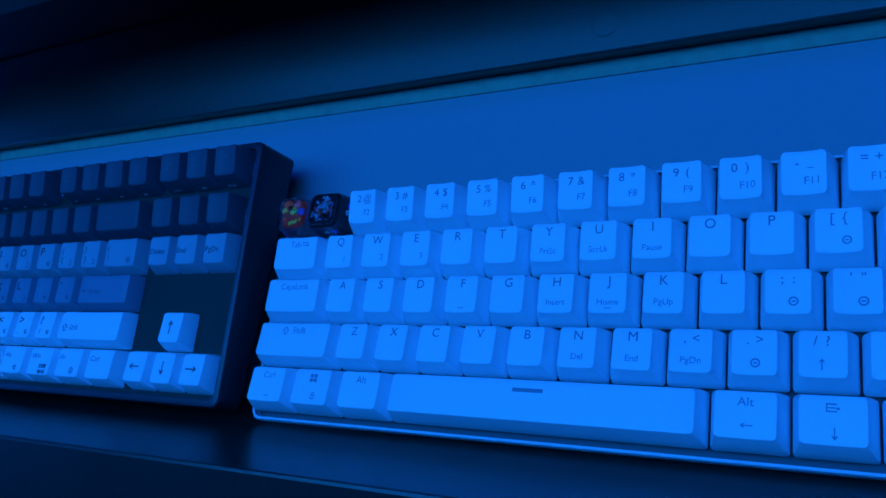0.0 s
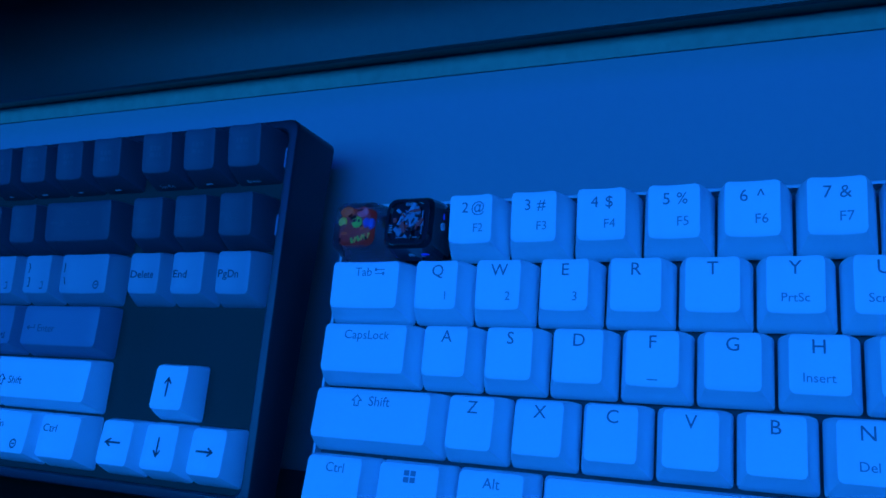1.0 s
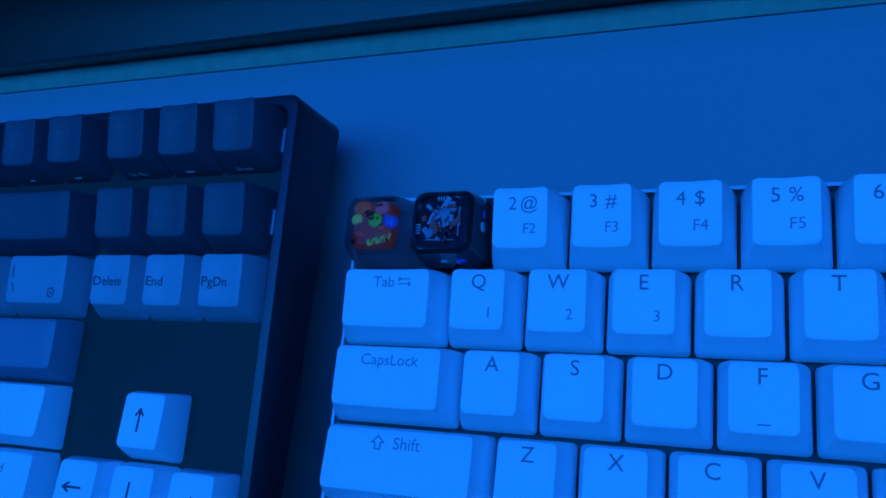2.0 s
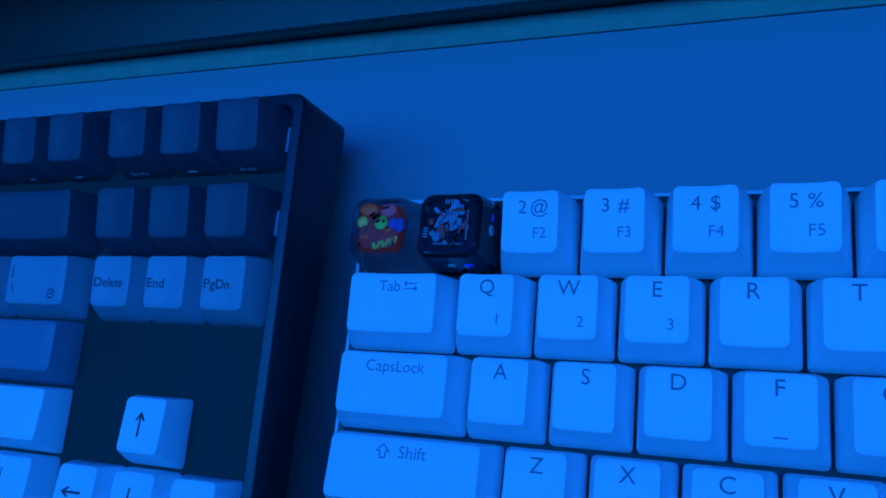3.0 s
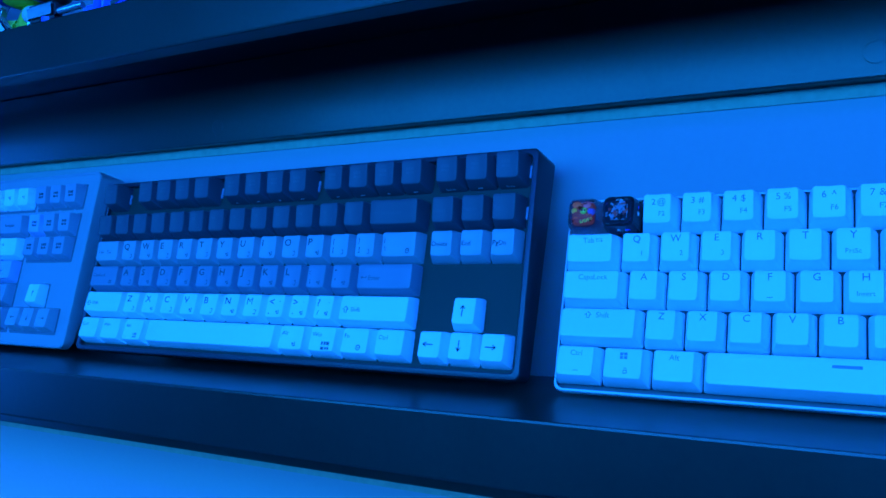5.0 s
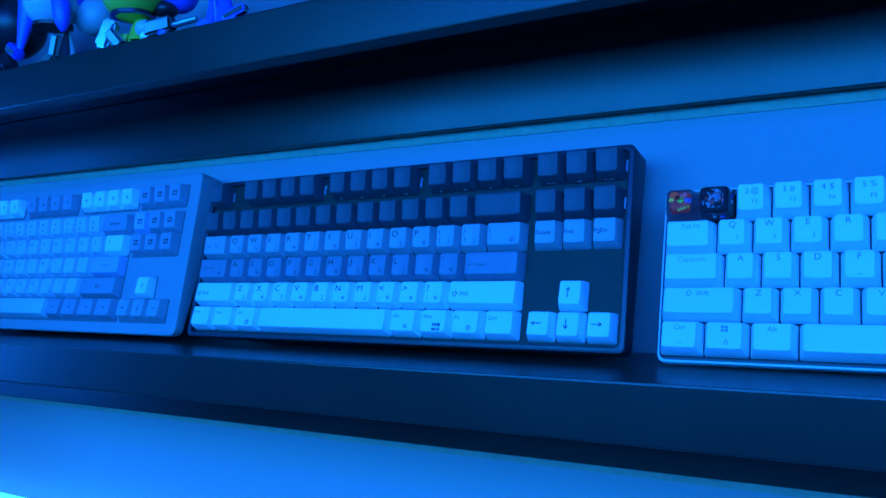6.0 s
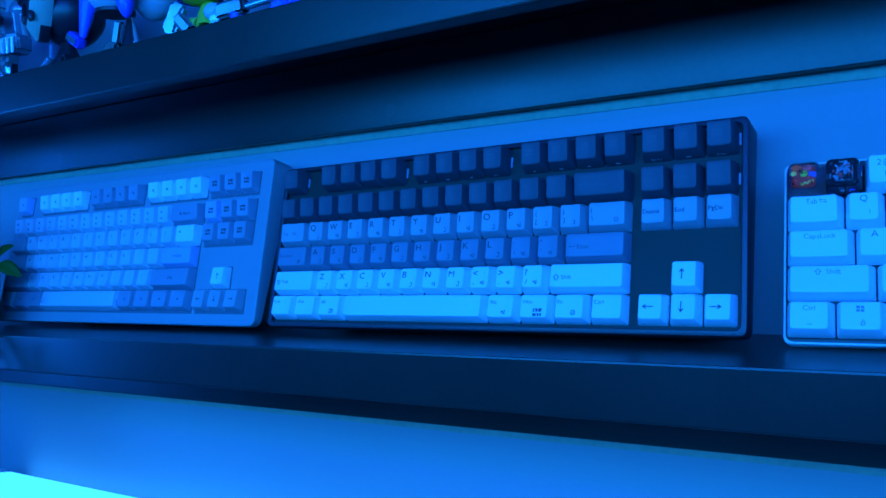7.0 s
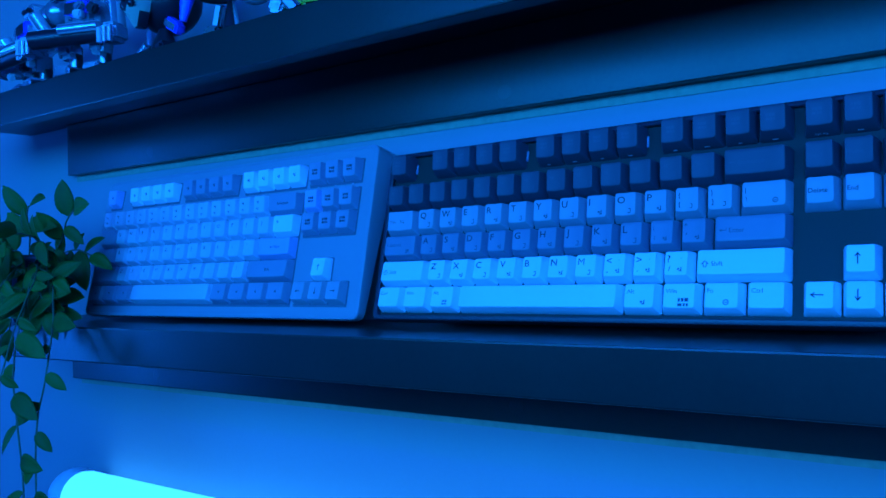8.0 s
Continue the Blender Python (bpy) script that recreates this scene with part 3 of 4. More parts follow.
for k in range(13):
    dark_key(k, 4, 1, [(BLUR_MARK, -0.003, 0.003, 0.0028, FAINT), (HOOK_MARK, 0.002, -0.002, 0.0026, FAINT)])
dark_key(13, 4, 2, [(arrow(180), -0.0120, 0.001, 0.0036, FAINT), ("Backspace", -0.0090, 0.001, 0.0024, FAINT, "l")])
F_COLS = [0] + [2 + k for k in range(4)] + [6.5 + k for k in range(4)] + [11 + k for k in range(4)] + [15.25 + k for k in range(3)]


def front_print(cap, size, words=None):
    """Pale print on the sloping lower face of a keycap."""
    m = Matrix.Translation((0, -0.0086, 0.0052)) @ pose(0, 0, 0, 74, 0, 0)
    if words:
        co, faces = text_points(words)
        co = co / 0.72 * size
        c = (co.min(0) + co.max(0)) / 2
        pts = [(x - c[0], y - c[1]) for x, y in co]
    else:
        pts, faces = rect(-size, -0.0004, size, 0.0004), [(0, 1, 2, 3)]
    me = bpy.data.meshes.new("front_legend")
    me.from_pydata([(x, y, 0.0004) for x, y in pts], [], faces)
    me.materials.append(LEGEND_WHITE)
    tagged(part("front_legend", me, LEGEND_WHITE, cap, m=m), kind="stuff" if words else "")


for k, col in enumerate(F_COLS):
    cap = dark_key(col, 5.25, 1, [(WIDE_BLUR, -0.0012, 0.002, 0.005, FAINT)])
    if k == 15:
        front_print(cap, 0.0017, "Break")
    elif k == 13:
        front_print(cap, 0.0017, "Sys Rq")
    elif k > 4:
        front_print(cap, 0.0011 if k % 2 else 0.0015)
for col, row in ((18.25, 5.25), (18.25, 4), (1.0, 5.25), (6.0, 5.25), (10.5, 5.25)):
    part("switch_rim", box(-0.0010, 0.0003, -0.0036, 0.0036, 0, 0.0022, 0.0003), SLATE_KEY, dark, "pale switch housing edge", Matrix.Translation((col * U + 0.0004, row * U, -0.0092)))

# the grey one
GX, GY, GZ, GLEAN = -0.7540, 0.0005, 1.2266, 13.6
grey = thing("keyboard", pose(GX, GY, GZ, 90 - GLEAN, 0, 0), "light grey tenkeyless keyboard with mixed grey and white keycaps", "keyboard", "keyboards on the shelf")
case(grey, -0.0125, 18.25 * U + 0.0135, -U / 2 - 0.0108, 5.75 * U + 0.0112, -0.0066, 0.0074, 0.0234, 0.0030, GREY_CASE, GREY_CASE, 0.0003, 0.007)
for x in (0.04, 18.25 * U - 0.04):
    flip_foot(grey, x, 5.4 * U, -0.0290, GREY_CASE, 0.0090)
# thin dark sheets in place of recesses, for the shade round each key block
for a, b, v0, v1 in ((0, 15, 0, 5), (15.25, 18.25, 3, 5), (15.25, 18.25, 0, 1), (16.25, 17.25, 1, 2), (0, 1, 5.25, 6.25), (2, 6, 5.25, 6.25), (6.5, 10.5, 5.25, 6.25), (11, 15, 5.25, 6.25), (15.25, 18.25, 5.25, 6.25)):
    part("key_well_shade", loft([[(x + (a + b) / 2 * U, y + ((v0 + v1) / 2 - 0.5) * U - 0.0004, -0.0071 + z) for x, y in ring((b - a) * U + 0.0010, (v1 - v0) * U + 0.0018, 0.001)] for z in (0, 0.0006)]), WELL, grey, "thin darker sheet standing for the shade under the keycaps")
GH, GF = 0.0093, -0.0086


def grey_key(col, row, w, mat, marks=(), dish=0.0009):
    keycap(grey, col, row, w, mat, TILTS[row], GH, GF, marks, dish)


def small_mark(w=1.0):
    return [(BLUR_MARK, -0.0028, 0.0030, 0.0028, LEGEND)]


for row, letters in LETTERS.items():
    for k, ch in enumerate(letters):
        grey_key(STARTS[row] + k, row, 1, LIGHT_KEY, [(ch, -0.0030, 0.0036, 0.0030, LEGEND)])
for k in range(13):
    grey_key(k, 4, 1, LIGHT_KEY, [(BLUR_MARK, -0.0024, 0.0034, 0.0028, LEGEND), (BLUR_MARK, -0.0024, -0.0022, 0.0026, LEGEND)])
grey_key(13, 4, 2, SLATE_KEY, [("Backspace", 0, 0.0006, 0.0022, LEGEND)])
grey_key(0, 3, 1.5, SLATE_KEY)
for k, ch in enumerate("[]"):
    grey_key(11.5 + k, 3, 1, LIGHT_KEY, [(ch, -0.0030, 0.003, 0.0028, LEGEND)])
grey_key(13.5, 3, 1.5, WHITE_KEY, [(BLUR_MARK, -0.0070, 0.0030, 0.0026, LEGEND)])
grey_key(0, 2, 1.75, SLATE_KEY)
for k, ch in enumerate(";'"):
    grey_key(10.75 + k, 2, 1, LIGHT_KEY, [(ch, -0.0030, 0.003, 0.0028, LEGEND)])
ACCENT_KEY = material("blue_grey_keycap_plastic", (0.42, 0.42, 0.62), 0.48, 0.03, 1500, 0.03, 30, 0.1)
grey_key(12.75, 2, 2.25, ACCENT_KEY, [(ENTER_MARK, -0.0030, 0.0006, 0.0036, LEGEND), ("Enter", 0.0036, 0.0006, 0.0022, LEGEND)])
grey_key(0, 1, 2.25, SLATE_KEY)
for k, ch in enumerate(",./"):
    grey_key(9.25 + k, 1, 1, LIGHT_KEY, [(ch, -0.0030, 0.003, 0.0028, LEGEND)])
grey_key(12.25, 1, 2.75, SLATE_KEY, [("Shift", 0, 0.0006, 0.0024, LEGEND)])
for k in range(3):
    grey_key(1.25 * k, 0, 1.25, SLATE_KEY, [(BLUR_MARK, 0, 0.001, 0.0026, LEGEND)])
grey_key(3.75, 0, 6.25, LIGHT_KEY, (), -0.0003)
for k in range(4):
    grey_key(10 + 1.25 * k, 0, 1.25, SLATE_KEY, [(BLUR_MARK, 0, 0.001, 0.0026, LEGEND)])
for col, row, turn in ((15.25, 0, 180), (16.25, 0, 270), (17.25, 0, 0), (16.25, 1, 90)):
    grey_key(col, row, 1, WHITE_KEY if row else GREY_KEY, [(arrow(turn), -0.0006, 0.0010, 0.0050, LEGEND)])
for k in range(3):
    for row in (3, 4):
        grey_key(15.25 + k, row, 1, ACCENT_KEY if (row, k) == (4, 0) else SLATE_KEY, [(WIDE_BLUR, -0.0004, 0.0010, 0.0056, LEGEND)])
    grey_key(15.25 + k, 5.25, 1, SLATE_KEY, [(WIDE_BLUR, -0.0004, 0.0010, 0.0056, LEGEND)])
    part("indicator", blob(0.0026, 0.0026, 0.0012, 8), SLATE_KEY, grey, "small dark indicator light", Matrix.Translation(((15.75 + k) * U, 4.66 * U, -0.0068)))
for k, col in enumerate(F_COLS[:13]):
    grey_key(col, 5.25, 1, ACCENT_KEY if k == 0 else (SLATE_KEY if 5 <= k <= 8 else WHITE_KEY), [(BLUR_MARK, -0.0004, 0.0010, 0.0034, LEGEND)])

# ---- light bar under the shelf ----
bar = thing("light_bar", pose(-0.874, 0.034, 1.0035), "long rounded light bar glowing cyan below the shelf", "lamp")


def capsule(length, r, x0, seg=20, arcs=6):
    rings = []
    for k in range(arcs + 1):
        a = radians(90 * k / arcs)
        rings.append((x0 + r - r * math.cos(a), max(r * math.sin(a), 1e-4)))
    rings += [(x0 + length - (x - x0), rr) for x, rr in rings[::-1]]
    return loft([[(x, rr * math.cos(2 * math.pi * j / seg), rr * math.sin(2 * math.pi * j / seg)) for j in range(seg)] for x, rr in rings])


part("end_cap", capsule(0.06, 0.0290, 0.0), LAMP_SHELL, bar, "frosted rounded end cap", smooth=True)
part("diffuser", capsule(1.2, 0.0275, 0.022), LAMP_GLOW, bar, "glowing diffuser tube", smooth=True)
for x in (0.25, 0.95):
    part("bracket", box(x, x + 0.03, 0.015, WALL_Y - 0.0345, -0.02, 0.008, 0.002), LAMP_SHELL, bar)

# ---- trailing plant in a pot on the shelf's end ----
plant = thing("potted_plant", pose(-0.803, -0.024, SHELF_TOP), "trailing green plant with pointed leaves in a dark pot", "plant")
part("pot", loft([[(r * math.cos(2 * math.pi * j / 24), r * math.sin(2 * math.pi * j / 24), z) for j in range(24)] for r, z in ((0.023, 0.0), (0.025, 0.004), (0.030, 0.060), (0.0325, 0.061), (0.0325, 0.068), (0.029, 0.068), (0.027, 0.056))]), POT, plant, "small dark round pot", smooth=True)


def leaf_mesh(length, width, bend):
    """A pointed oval leaf with a folded midrib and a real, thin body."""
    n, bm = 8, bmesh.new()
    rows = []
    for k in range(n + 1):
        t = k / n
        half = max(0.0002, width / 2 * 2.6 * t ** 0.62 * (1 - t) ** 0.80)
        z = -bend * t * t
        rows.append([bm.verts.new((-half, length * t, z + half * 0.28)), bm.verts.new((-half * 0.5, length * t, z + half * 0.20)), bm.verts.new((0, length * t, z)),
                     bm.verts.new((half * 0.5, length * t, z + half * 0.20)), bm.verts.new((half, length * t, z + half * 0.28))])
    low = [[bm.verts.new(v.co + Vector((0, 0, -0.0004))) for v in r] for r in rows]
    for a, b, c, d in zip(rows, rows[1:], low, low[1:]):
        for k in range(4):
            bm.faces.new((a[k], a[k + 1], b[k + 1], b[k]))
            bm.faces.new((c[k + 1], c[k], d[k], d[k + 1]))
        bm.faces.new((a[0], b[0], d[0], c[0]))
        bm.faces.new((a[4], c[4], d[4], b[4]))
    return mesh_of("leaf", bm, LEAF, True)


LEAVES = [leaf_mesh(l, w, b) for l, w, b in ((0.036, 0.019, 0.006), (0.030, 0.015, 0.008), (0.040, 0.020, 0.005), (0.024, 0.012, 0.005))]


def tube(points, r, seg=6):
    rings = []
    for k, p in enumerate(points):
        d = (Vector(points[min(k + 1, len(points) - 1)]) - Vector(points[max(k - 1, 0)])).normalized()
        q = d.to_track_quat("Z", "Y").to_matrix()
        rings.append([tuple(Vector(p) + q @ Vector((r * math.cos(2 * math.pi * j / seg), r * math.sin(2 * math.pi * j / seg), 0))) for j in range(seg)])
    return loft(rings)


rnd = random.Random(23)


def vine(start, way, length, fall, count, spread=0.9, size=1.0):
    """A stem that leaves the pot along way, then hangs, with leaves in turn on both sides and one at its tip."""
    p, d, pts = Vector(start), Vector(way).normalized(), []
    n = 16
    for k in range(n + 1):
        pts.append(tuple(p))
        d = (d + Vector((rnd.uniform(-0.20, 0.20), rnd.uniform(-0.12, 0.12), -fall))).normalized()
        p = p + d * (length / n)
    part("vine", tube(pts, 0.0008), STEM, plant, smooth=True)
    for k in range(count):
        t = min((k + 1.0) / count, 0.999) * n
        i = min(int(t), n - 1)
        a, b = Vector(pts[i]), Vector(pts[i + 1])
        pos = a.lerp(b, t - i)
        side = -1 if k % 2 else 1
        along = (b - a).normalized()
        if k == count - 1:
            out = (along + Vector((rnd.uniform(-0.2, 0.2), 0, rnd.uniform(-0.2, 0.2)))).normalized()
        else:
            across = along.cross(Vector((0.45, -0.89, 0.0))).normalized() * side
            out = (along * 0.55 + across * spread + Vector((rnd.uniform(-0.2, 0.2), rnd.uniform(-0.35, 0.15), rnd.uniform(-0.35, 0.15)))).normalized()
        face = Vector((rnd.uniform(-0.3, 0.9), -1.0, rnd.uniform(0.1, 0.9)))
        x = out.cross(face).normalized()
        z = x.cross(out).normalized()
        s = size * rnd.uniform(0.75, 1.15)
        m = Matrix(((x.x * s, out.x * s, z.x * s, pos.x), (x.y * s, out.y * s, z.y * s, pos.y), (x.z * s, out.z * s, z.z * s, pos.z), (0, 0, 0, 1)))
        part("leaf", LEAVES[rnd.randrange(4)], LEAF, plant, m=m)


# short sprigs over the keyboard's end
vine((0.01, 0.0, 0.062), (0.90, -0.02, 0.62), 0.120, 0.015, 5)
vine((0.02, -0.01, 0.062), (1.0, -0.10, 0.30), 0.120, 0.02, 5)
vine((0.0, -0.01, 0.062), (0.35, -0.15, 0.8), 0.075, 0.03, 5)
vine((0.02, -0.02, 0.060), (0.9, -0.30, 0.05), 0.085, 0.03, 6, 0.9, 0.9)
vine((-0.01, -0.01, 0.062), (-0.3, -0.2, 0.7), 0.085, 0.05, 6)
vine((0.02, -0.02, 0.058), (0.8, -0.5, 0.0), 0.085, 0.10, 7)
vine((0.0, -0.03, 0.058), (0.2, -0.7, 0.3), 0.09, 0.12, 8)
vine((0.01, -0.03, 0.056), (0.6, -0.6, -0.1), 0.08, 0.12, 8)
vine((-0.02, -0.03, 0.058), (-0.2, -0.8, 0.2), 0.08, 0.12, 8)
vine((0.02, 0.0, 0.060), (0.7, 0.0, 0.35), 0.075, 0.06, 7)
vine((0.0, -0.02, 0.060), (0.5, -0.5, 0.5), 0.080, 0.05, 8)
vine((0.03, -0.02, 0.055), (0.9, -0.20, -0.15), 0.085, 0.05, 8)
vine((0.03, -0.01, 0.045), (0.9, -0.15, -0.30), 0.070, 0.04, 7)
# long ones over the shelf's edge
for sx, sy, wx, wy, wz, length, fall, count in ((0.030, -0.03, 0.80, -0.75, 0.10, 0.330, 0.26, 17), (0.045, -0.02, 0.95, -0.60, 0.15, 0.345, 0.22, 17), (0.020, -0.03, 0.65, -0.90, 0.10, 0.330, 0.28, 17), (0.010, -0.03, 0.45, -1.0, 0.2, 0.33, 0.28, 17),
                                             (0.030, -0.03, 0.70, -0.85, 0.0, 0.30, 0.30, 16), (0.040, -0.02, 0.90, -0.75, 0.05, 0.30, 0.25, 15), (0.000, -0.03, 0.3, -0.95, 0.1, 0.30, 0.30, 16),
                                             (0.045, -0.02, 1.0, -0.42, 0.1, 0.32, 0.24, 17)):
    vine((sx, sy, 0.060), (wx, wy, wz), length, fall, count - 4, 0.8, 0.85)

# ---- toy figures on the upper shelf ----


def shelf_z(x):
    return UP_TOP + UP_SLOPE * x


FLAT_SHAPES = {"shield": [(-0.5, 0.34), (-0.40, 0.5), (0.40, 0.5), (0.5, 0.34), (0.44, 0.02), (0.22, -0.30), (0.07, -0.5), (-0.07, -0.5), (-0.22, -0.30), (-0.44, 0.02)],
               "shard": [(-0.5, -0.2), (-0.3, 0.3), (0.5, 0.5), (0.4, -0.1), (0.0, -0.5)]}


def figure(name, x, y, pieces, label, turn=0.0):
    """A small toy as one plain mesh. pieces: (shape, centre, size, material, turn)."""
    mats, bm = [], bmesh.new()
    for shape, c, s, mat, *rot in pieces:
        if mat not in mats:
            mats.append(mat)
        start = len(bm.faces)
        m = Matrix.Translation(c) @ pose(0, 0, 0, *(rot[0] if rot else (0, 0, 0))) @ Matrix.Diagonal((*s, 1))
        if shape == "ball":
            bmesh.ops.create_uvsphere(bm, u_segments=18, v_segments=12, radius=0.5, matrix=m)
        elif shape == "cyl":
            bmesh.ops.create_cone(bm, cap_ends=True, segments=16, radius1=0.5, radius2=0.5, depth=1, matrix=m)
        elif shape == "cone":
            bmesh.ops.create_cone(bm, cap_ends=True, segments=14, radius1=0.5, radius2=0.15, depth=1, matrix=m)
        elif shape in FLAT_SHAPES:
            outline = FLAT_SHAPES[shape]
            rim = [bm.verts.new(m @ Vector((x, 0.5, z))) for x, z in outline]
            lip = [bm.verts.new(m @ Vector((x, 0.0, z))) for x, z in outline]
            top = [bm.verts.new(m @ Vector((x * 0.6, -0.5, z * 0.6))) for x, z in outline]
            for a, b in ((rim, lip), (lip, top)):
                for k in range(len(outline)):
                    bm.faces.new((a[k], a[k - 1], b[k - 1], b[k]))
            bm.faces.new(top)
        else:
            out = bmesh.ops.create_cube(bm, size=1, matrix=m)
            edges = list({e for v in out["verts"] for e in v.link_edges})
            bmesh.ops.bevel(bm, geom=edges, offset=min(s) * 0.22, segments=2, affect="EDGES")
        bm.faces.ensure_lookup_table()
        for f in bm.faces[start:]:
            f.material_index = mats.index(mat)
            f.smooth = True
    low = min(v.co.z for v in bm.verts)
    me = bpy.data.meshes.new(name)
    bm.to_mesh(me)
    bm.free()
    for mat in mats:
        me.materials.append(mat)
    me.set_sharp_from_angle(angle=radians(45))
    ob = new(name, me)
    ob.matrix_world = pose(x, y, shelf_z(x) - low, 0, 0, turn)
    return tagged(ob, label, "toy figure", "toys on the upper shelf")


LEGS = lambda mat: [("block", (-0.011, 0, 0.006), (0.014, 0.024, 0.012), mat), ("block", (0.011, 0, 0.006), (0.014, 0.024, 0.012), mat)]
figure("toy_figure", -0.600, -0.012, LEGS(TOY_BLACK) + [("cone", (0, 0, 0.016), (0.034, 0.028, 0.024), TOY_BLACK), ("ball", (-0.004, 0.006, 0.054), (0.062, 0.060, 0.062), TOY_BLACK), ("cone", (-0.004, 0.008, 0.082), (0.048, 0.044, 0.030), TOY_BLACK),
       ("shield", (0.0, -0.026, 0.055), (0.042, 0.018, 0.062), TOY_BONE), ("shard", (-0.0095, -0.0352, 0.062), (0.014, 0.005, 0.013), TOY_BLACK, (0, 15, 0)), ("shard", (0.0095, -0.0352, 0.062), (-0.014, 0.005, 0.013), TOY_BLACK, (0, -15, 0)),
       ("block", (0.0, -0.0352, 0.050), (0.003, 0.005, 0.011), TOY_BLACK), ("shard", (-0.0078, -0.0335, 0.044), (0.009, 0.004, 0.011), TOY_BLACK, (0, -30, 0)), ("shard", (0.0078, -0.0335, 0.044), (-0.009, 0.004, 0.011), TOY_BLACK, (0, 30, 0)),
       ("block", (0.0, -0.014, 0.016), (0.004, 0.004, 0.014), TOY_METAL), ("block", (0.030, -0.004, 0.022), (0.026, 0.010, 0.010), TOY_BLUE, (0, 28, 0)), ("cyl", (-0.026, -0.010, 0.010), (0.008, 0.008, 0.030), TOY_METAL, (0, 75, 0)),
       ("block", (-0.020, -0.012, 0.004), (0.022, 0.010, 0.007), TOY_METAL, (0, 8, 0))], "hooded black vinyl toy with a bone-white face plate", -12)
figure("toy_figure", -0.512, -0.012, LEGS(TOY_BLACK)[:1] + [("block", (0.006, 0, 0.006), (0.012, 0.016, 0.012), TOY_PALE), ("cone", (0.002, 0, 0.020), (0.018, 0.018, 0.028), TOY_PALE), ("block", (-0.006, -0.006, 0.020), (0.008, 0.008, 0.020), TOY_BLACK, (0, 12, 0)),
       ("ball", (-0.010, -0.004, 0.060), (0.050, 0.046, 0.048), TOY_PALE), ("cyl", (-0.008, -0.006, 0.0375), (0.034, 0.032, 0.003), TOY_BLACK), ("ball", (-0.020, -0.025, 0.066), (0.007, 0.006, 0.011), TOY_BLACK), ("ball", (0.000, -0.026, 0.066), (0.007, 0.006, 0.011), TOY_BLACK),
       ("ball", (-0.006, 0.008, 0.070), (0.058, 0.052, 0.048), TOY_BLUE), ("ball", (0.018, 0.012, 0.050), (0.034, 0.030, 0.034), TOY_PALE), ("cone", (-0.032, -0.010, 0.040), (0.022, 0.016, 0.044), TOY_BLUE, (0, 194, 0)), ("ball", (0.010, -0.020, 0.050), (0.016, 0.014, 0.046), TOY_BLUE, (0, -6, 0)),
       ("ball", (-0.030, -0.008, 0.062), (0.016, 0.020, 0.034), TOY_BLUE)], "pale vinyl toy with long blue hair", 20)
figure("toy_figure", -0.412, -0.012, LEGS(TOY_OLIVE) + [("cone", (0, 0, 0.018), (0.026, 0.022, 0.022), TOY_OLIVE), ("ball", (-0.006, -0.002, 0.046), (0.050, 0.048, 0.046), TOY_OLIVE), ("cyl", (-0.006, -0.002, 0.0285), (0.036, 0.034, 0.003), TOY_BLACK),
       ("block", (-0.006, -0.024, 0.052), (0.030, 0.008, 0.007), TOY_BLACK), ("ball", (0.026, 0.014, 0.048), (0.032, 0.028, 0.030), TOY_BLUE), ("ball", (0.018, 0.006, 0.034), (0.020, 0.020, 0.014), TOY_BLACK), ("block", (-0.024, -0.010, 0.012), (0.012, 0.010, 0.024), TOY_METAL, (0, 24, 0)),
       ("block", (-0.014, -0.014, 0.006), (0.010, 0.010, 0.018), TOY_BLACK, (0, -40, 0)), ("ball", (0.010, -0.012, 0.014), (0.016, 0.012, 0.014), TOY_PALE), ("block", (0.014, -0.013, 0.007), (0.010, 0.010, 0.006), TOY_METAL)], "olive vinyl toy with round helmet", 20)
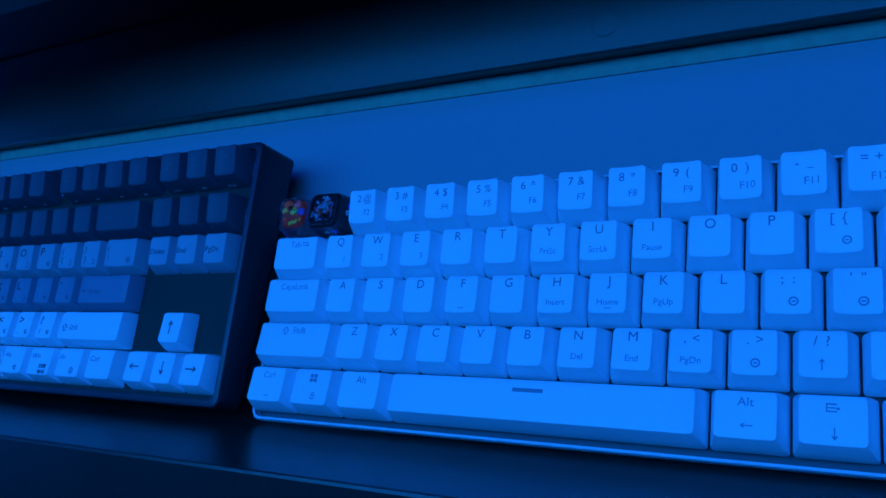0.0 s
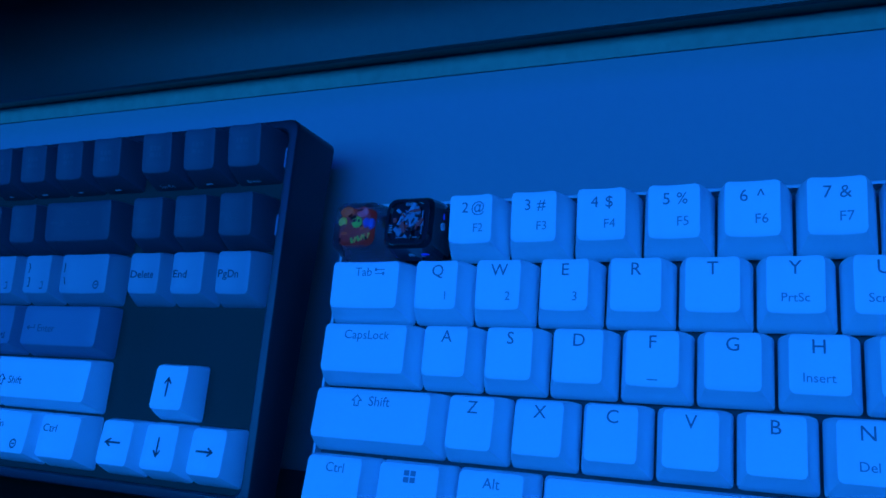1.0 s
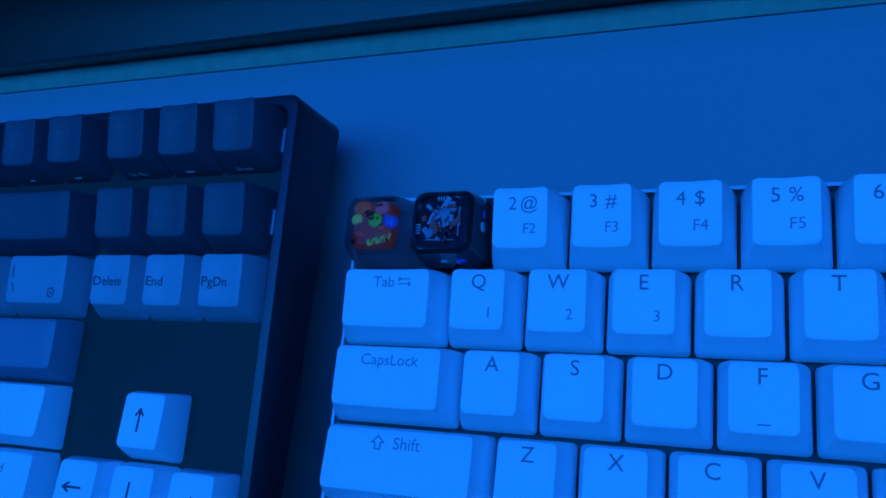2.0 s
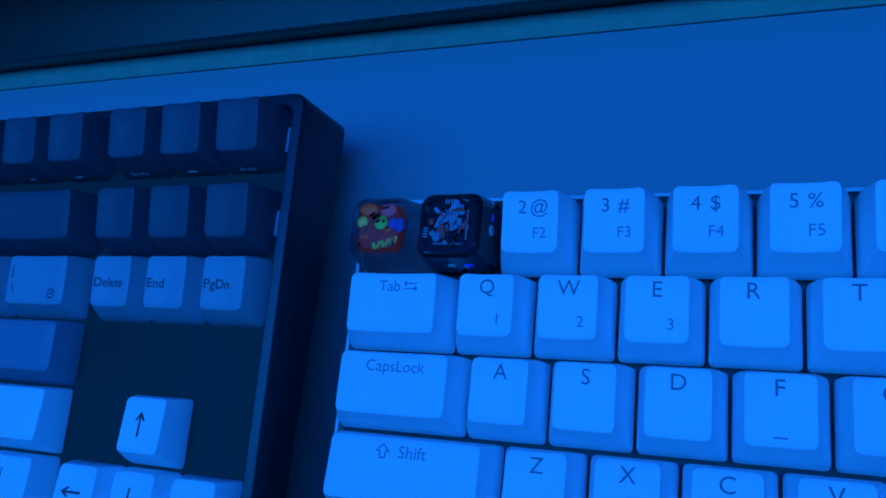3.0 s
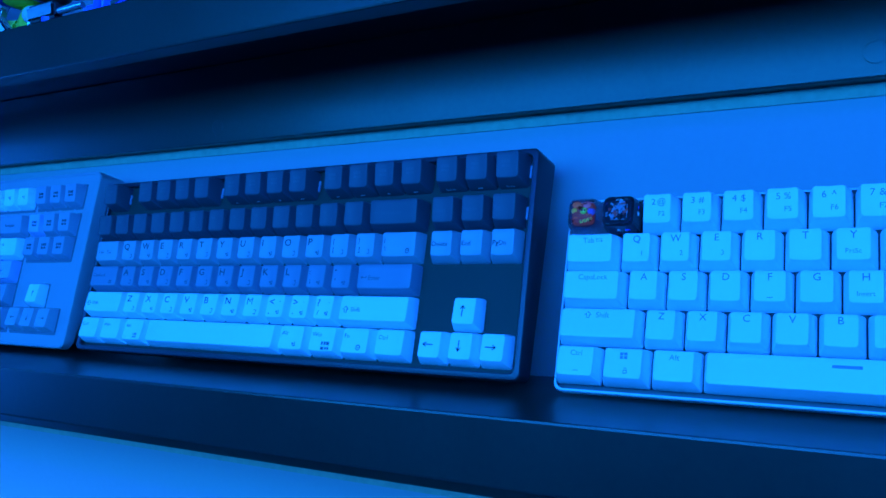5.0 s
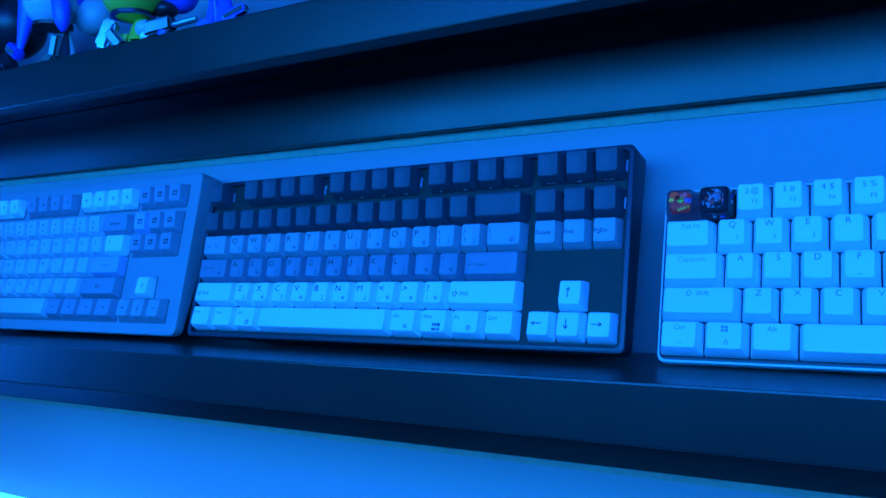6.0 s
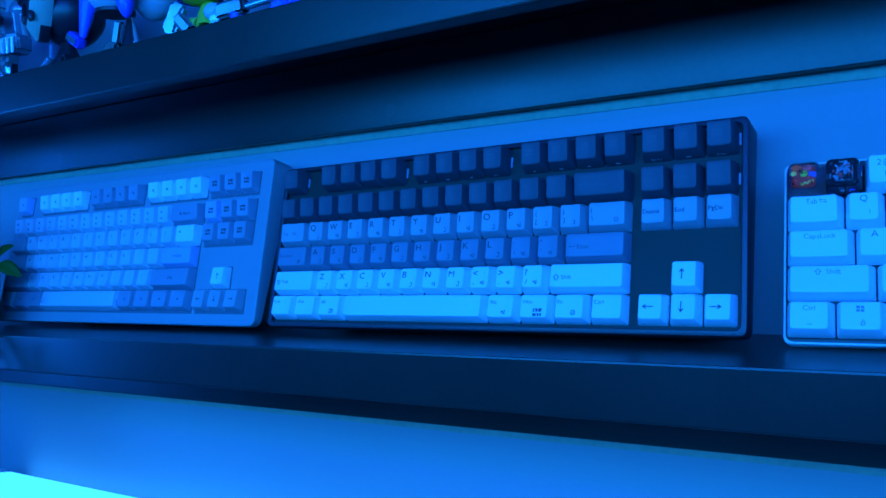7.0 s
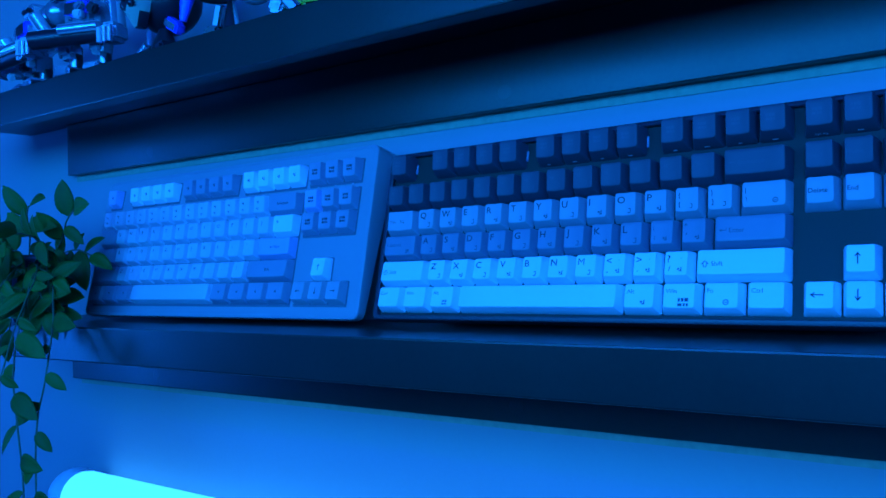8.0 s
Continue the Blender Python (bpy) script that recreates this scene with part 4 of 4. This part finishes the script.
figure("toy_figure", -0.318, -0.012, LEGS(TOY_BLUE) + [("cone", (0, 0, 0.018), (0.026, 0.022, 0.026), TOY_BLUE), ("cone", (-0.006, -0.006, 0.018), (0.012, 0.014, 0.028), TOY_PALE), ("block", (0.014, -0.006, 0.014), (0.020, 0.008, 0.006), TOY_PALE, (0, -20, 0)), ("ball", (0, 0, 0.056), (0.052, 0.048, 0.046), TOY_BLACK),
       ("block", (-0.050, -0.012, 0.010), (0.026, 0.010, 0.012), TOY_BLACK, (0, -6, 0)), ("cyl", (-0.028, -0.012, 0.011), (0.005, 0.005, 0.024), TOY_METAL, (0, 84, 0)), ("cyl", (-0.046, -0.012, 0.003), (0.010, 0.010, 0.006), TOY_METAL)], "small blue and white vinyl toy", 10)


def robot(x, y, seed, label, turn):
    r = random.Random(seed)
    pieces = []
    for side in (-1, 1):
        pieces += [("block", (side * 0.018, -0.004, 0.006), (0.020, 0.034, 0.012), TOY_METAL), ("cyl", (side * 0.018, 0, 0.022), (0.013, 0.013, 0.024), TOY_BLACK), ("block", (side * 0.020, -0.006, 0.030), (0.018, 0.020, 0.020), TOY_METAL, (0, side * 12, 0)),
                   ("ball", (side * 0.038, 0, 0.072), (0.028, 0.028, 0.028), TOY_METAL), ("cyl", (side * 0.046, -0.012, 0.052), (0.014, 0.014, 0.034), TOY_PALE, (25, side * 20, 0)), ("block", (side * 0.050, -0.022, 0.034), (0.020, 0.022, 0.018), TOY_METAL, (r.uniform(-20, 20), 0, 0))]
        for k in range(3):
            pieces.append(("cyl", (side * 0.050 + 0.006 * (k - 1), -0.034, 0.030), (0.005, 0.005, 0.014), TOY_PALE))
    pieces += [("block", (0, 0, 0.058), (0.044, 0.032, 0.036), TOY_METAL), ("block", (0, -0.014, 0.066), (0.028, 0.012, 0.016), TOY_BLUE), ("cyl", (0.0, -0.028, 0.036), (0.018, 0.018, 0.074), TOY_BLACK, (0, 88, 12)),
               ("cyl", (0.020, -0.034, 0.040), (0.010, 0.010, 0.040), TOY_PALE, (0, 88, 12)), ("block", (0, -0.002, 0.086), (0.022, 0.022, 0.018), TOY_PALE), ("block", (0, -0.012, 0.087), (0.018, 0.006, 0.005), TOY_BLACK)]
    for k in range(8):
        pieces.append(("block", (r.uniform(-0.03, 0.03), -0.016 + r.uniform(-0.008, 0.004), r.uniform(0.02, 0.08)), (r.uniform(0.005, 0.012), 0.008, r.uniform(0.004, 0.012)), (TOY_METAL, TOY_BLACK, TOY_PALE)[k % 3], (0, r.uniform(-30, 30), 0)))
    return figure("toy_robot", x, y, pieces, label, turn)


robot(-0.720, -0.012, 3, "silver and black plastic toy robot holding a cannon", 15)
robot(-0.822, -0.008, 8, "silver plastic toy robot with a blue chest plate", -10)
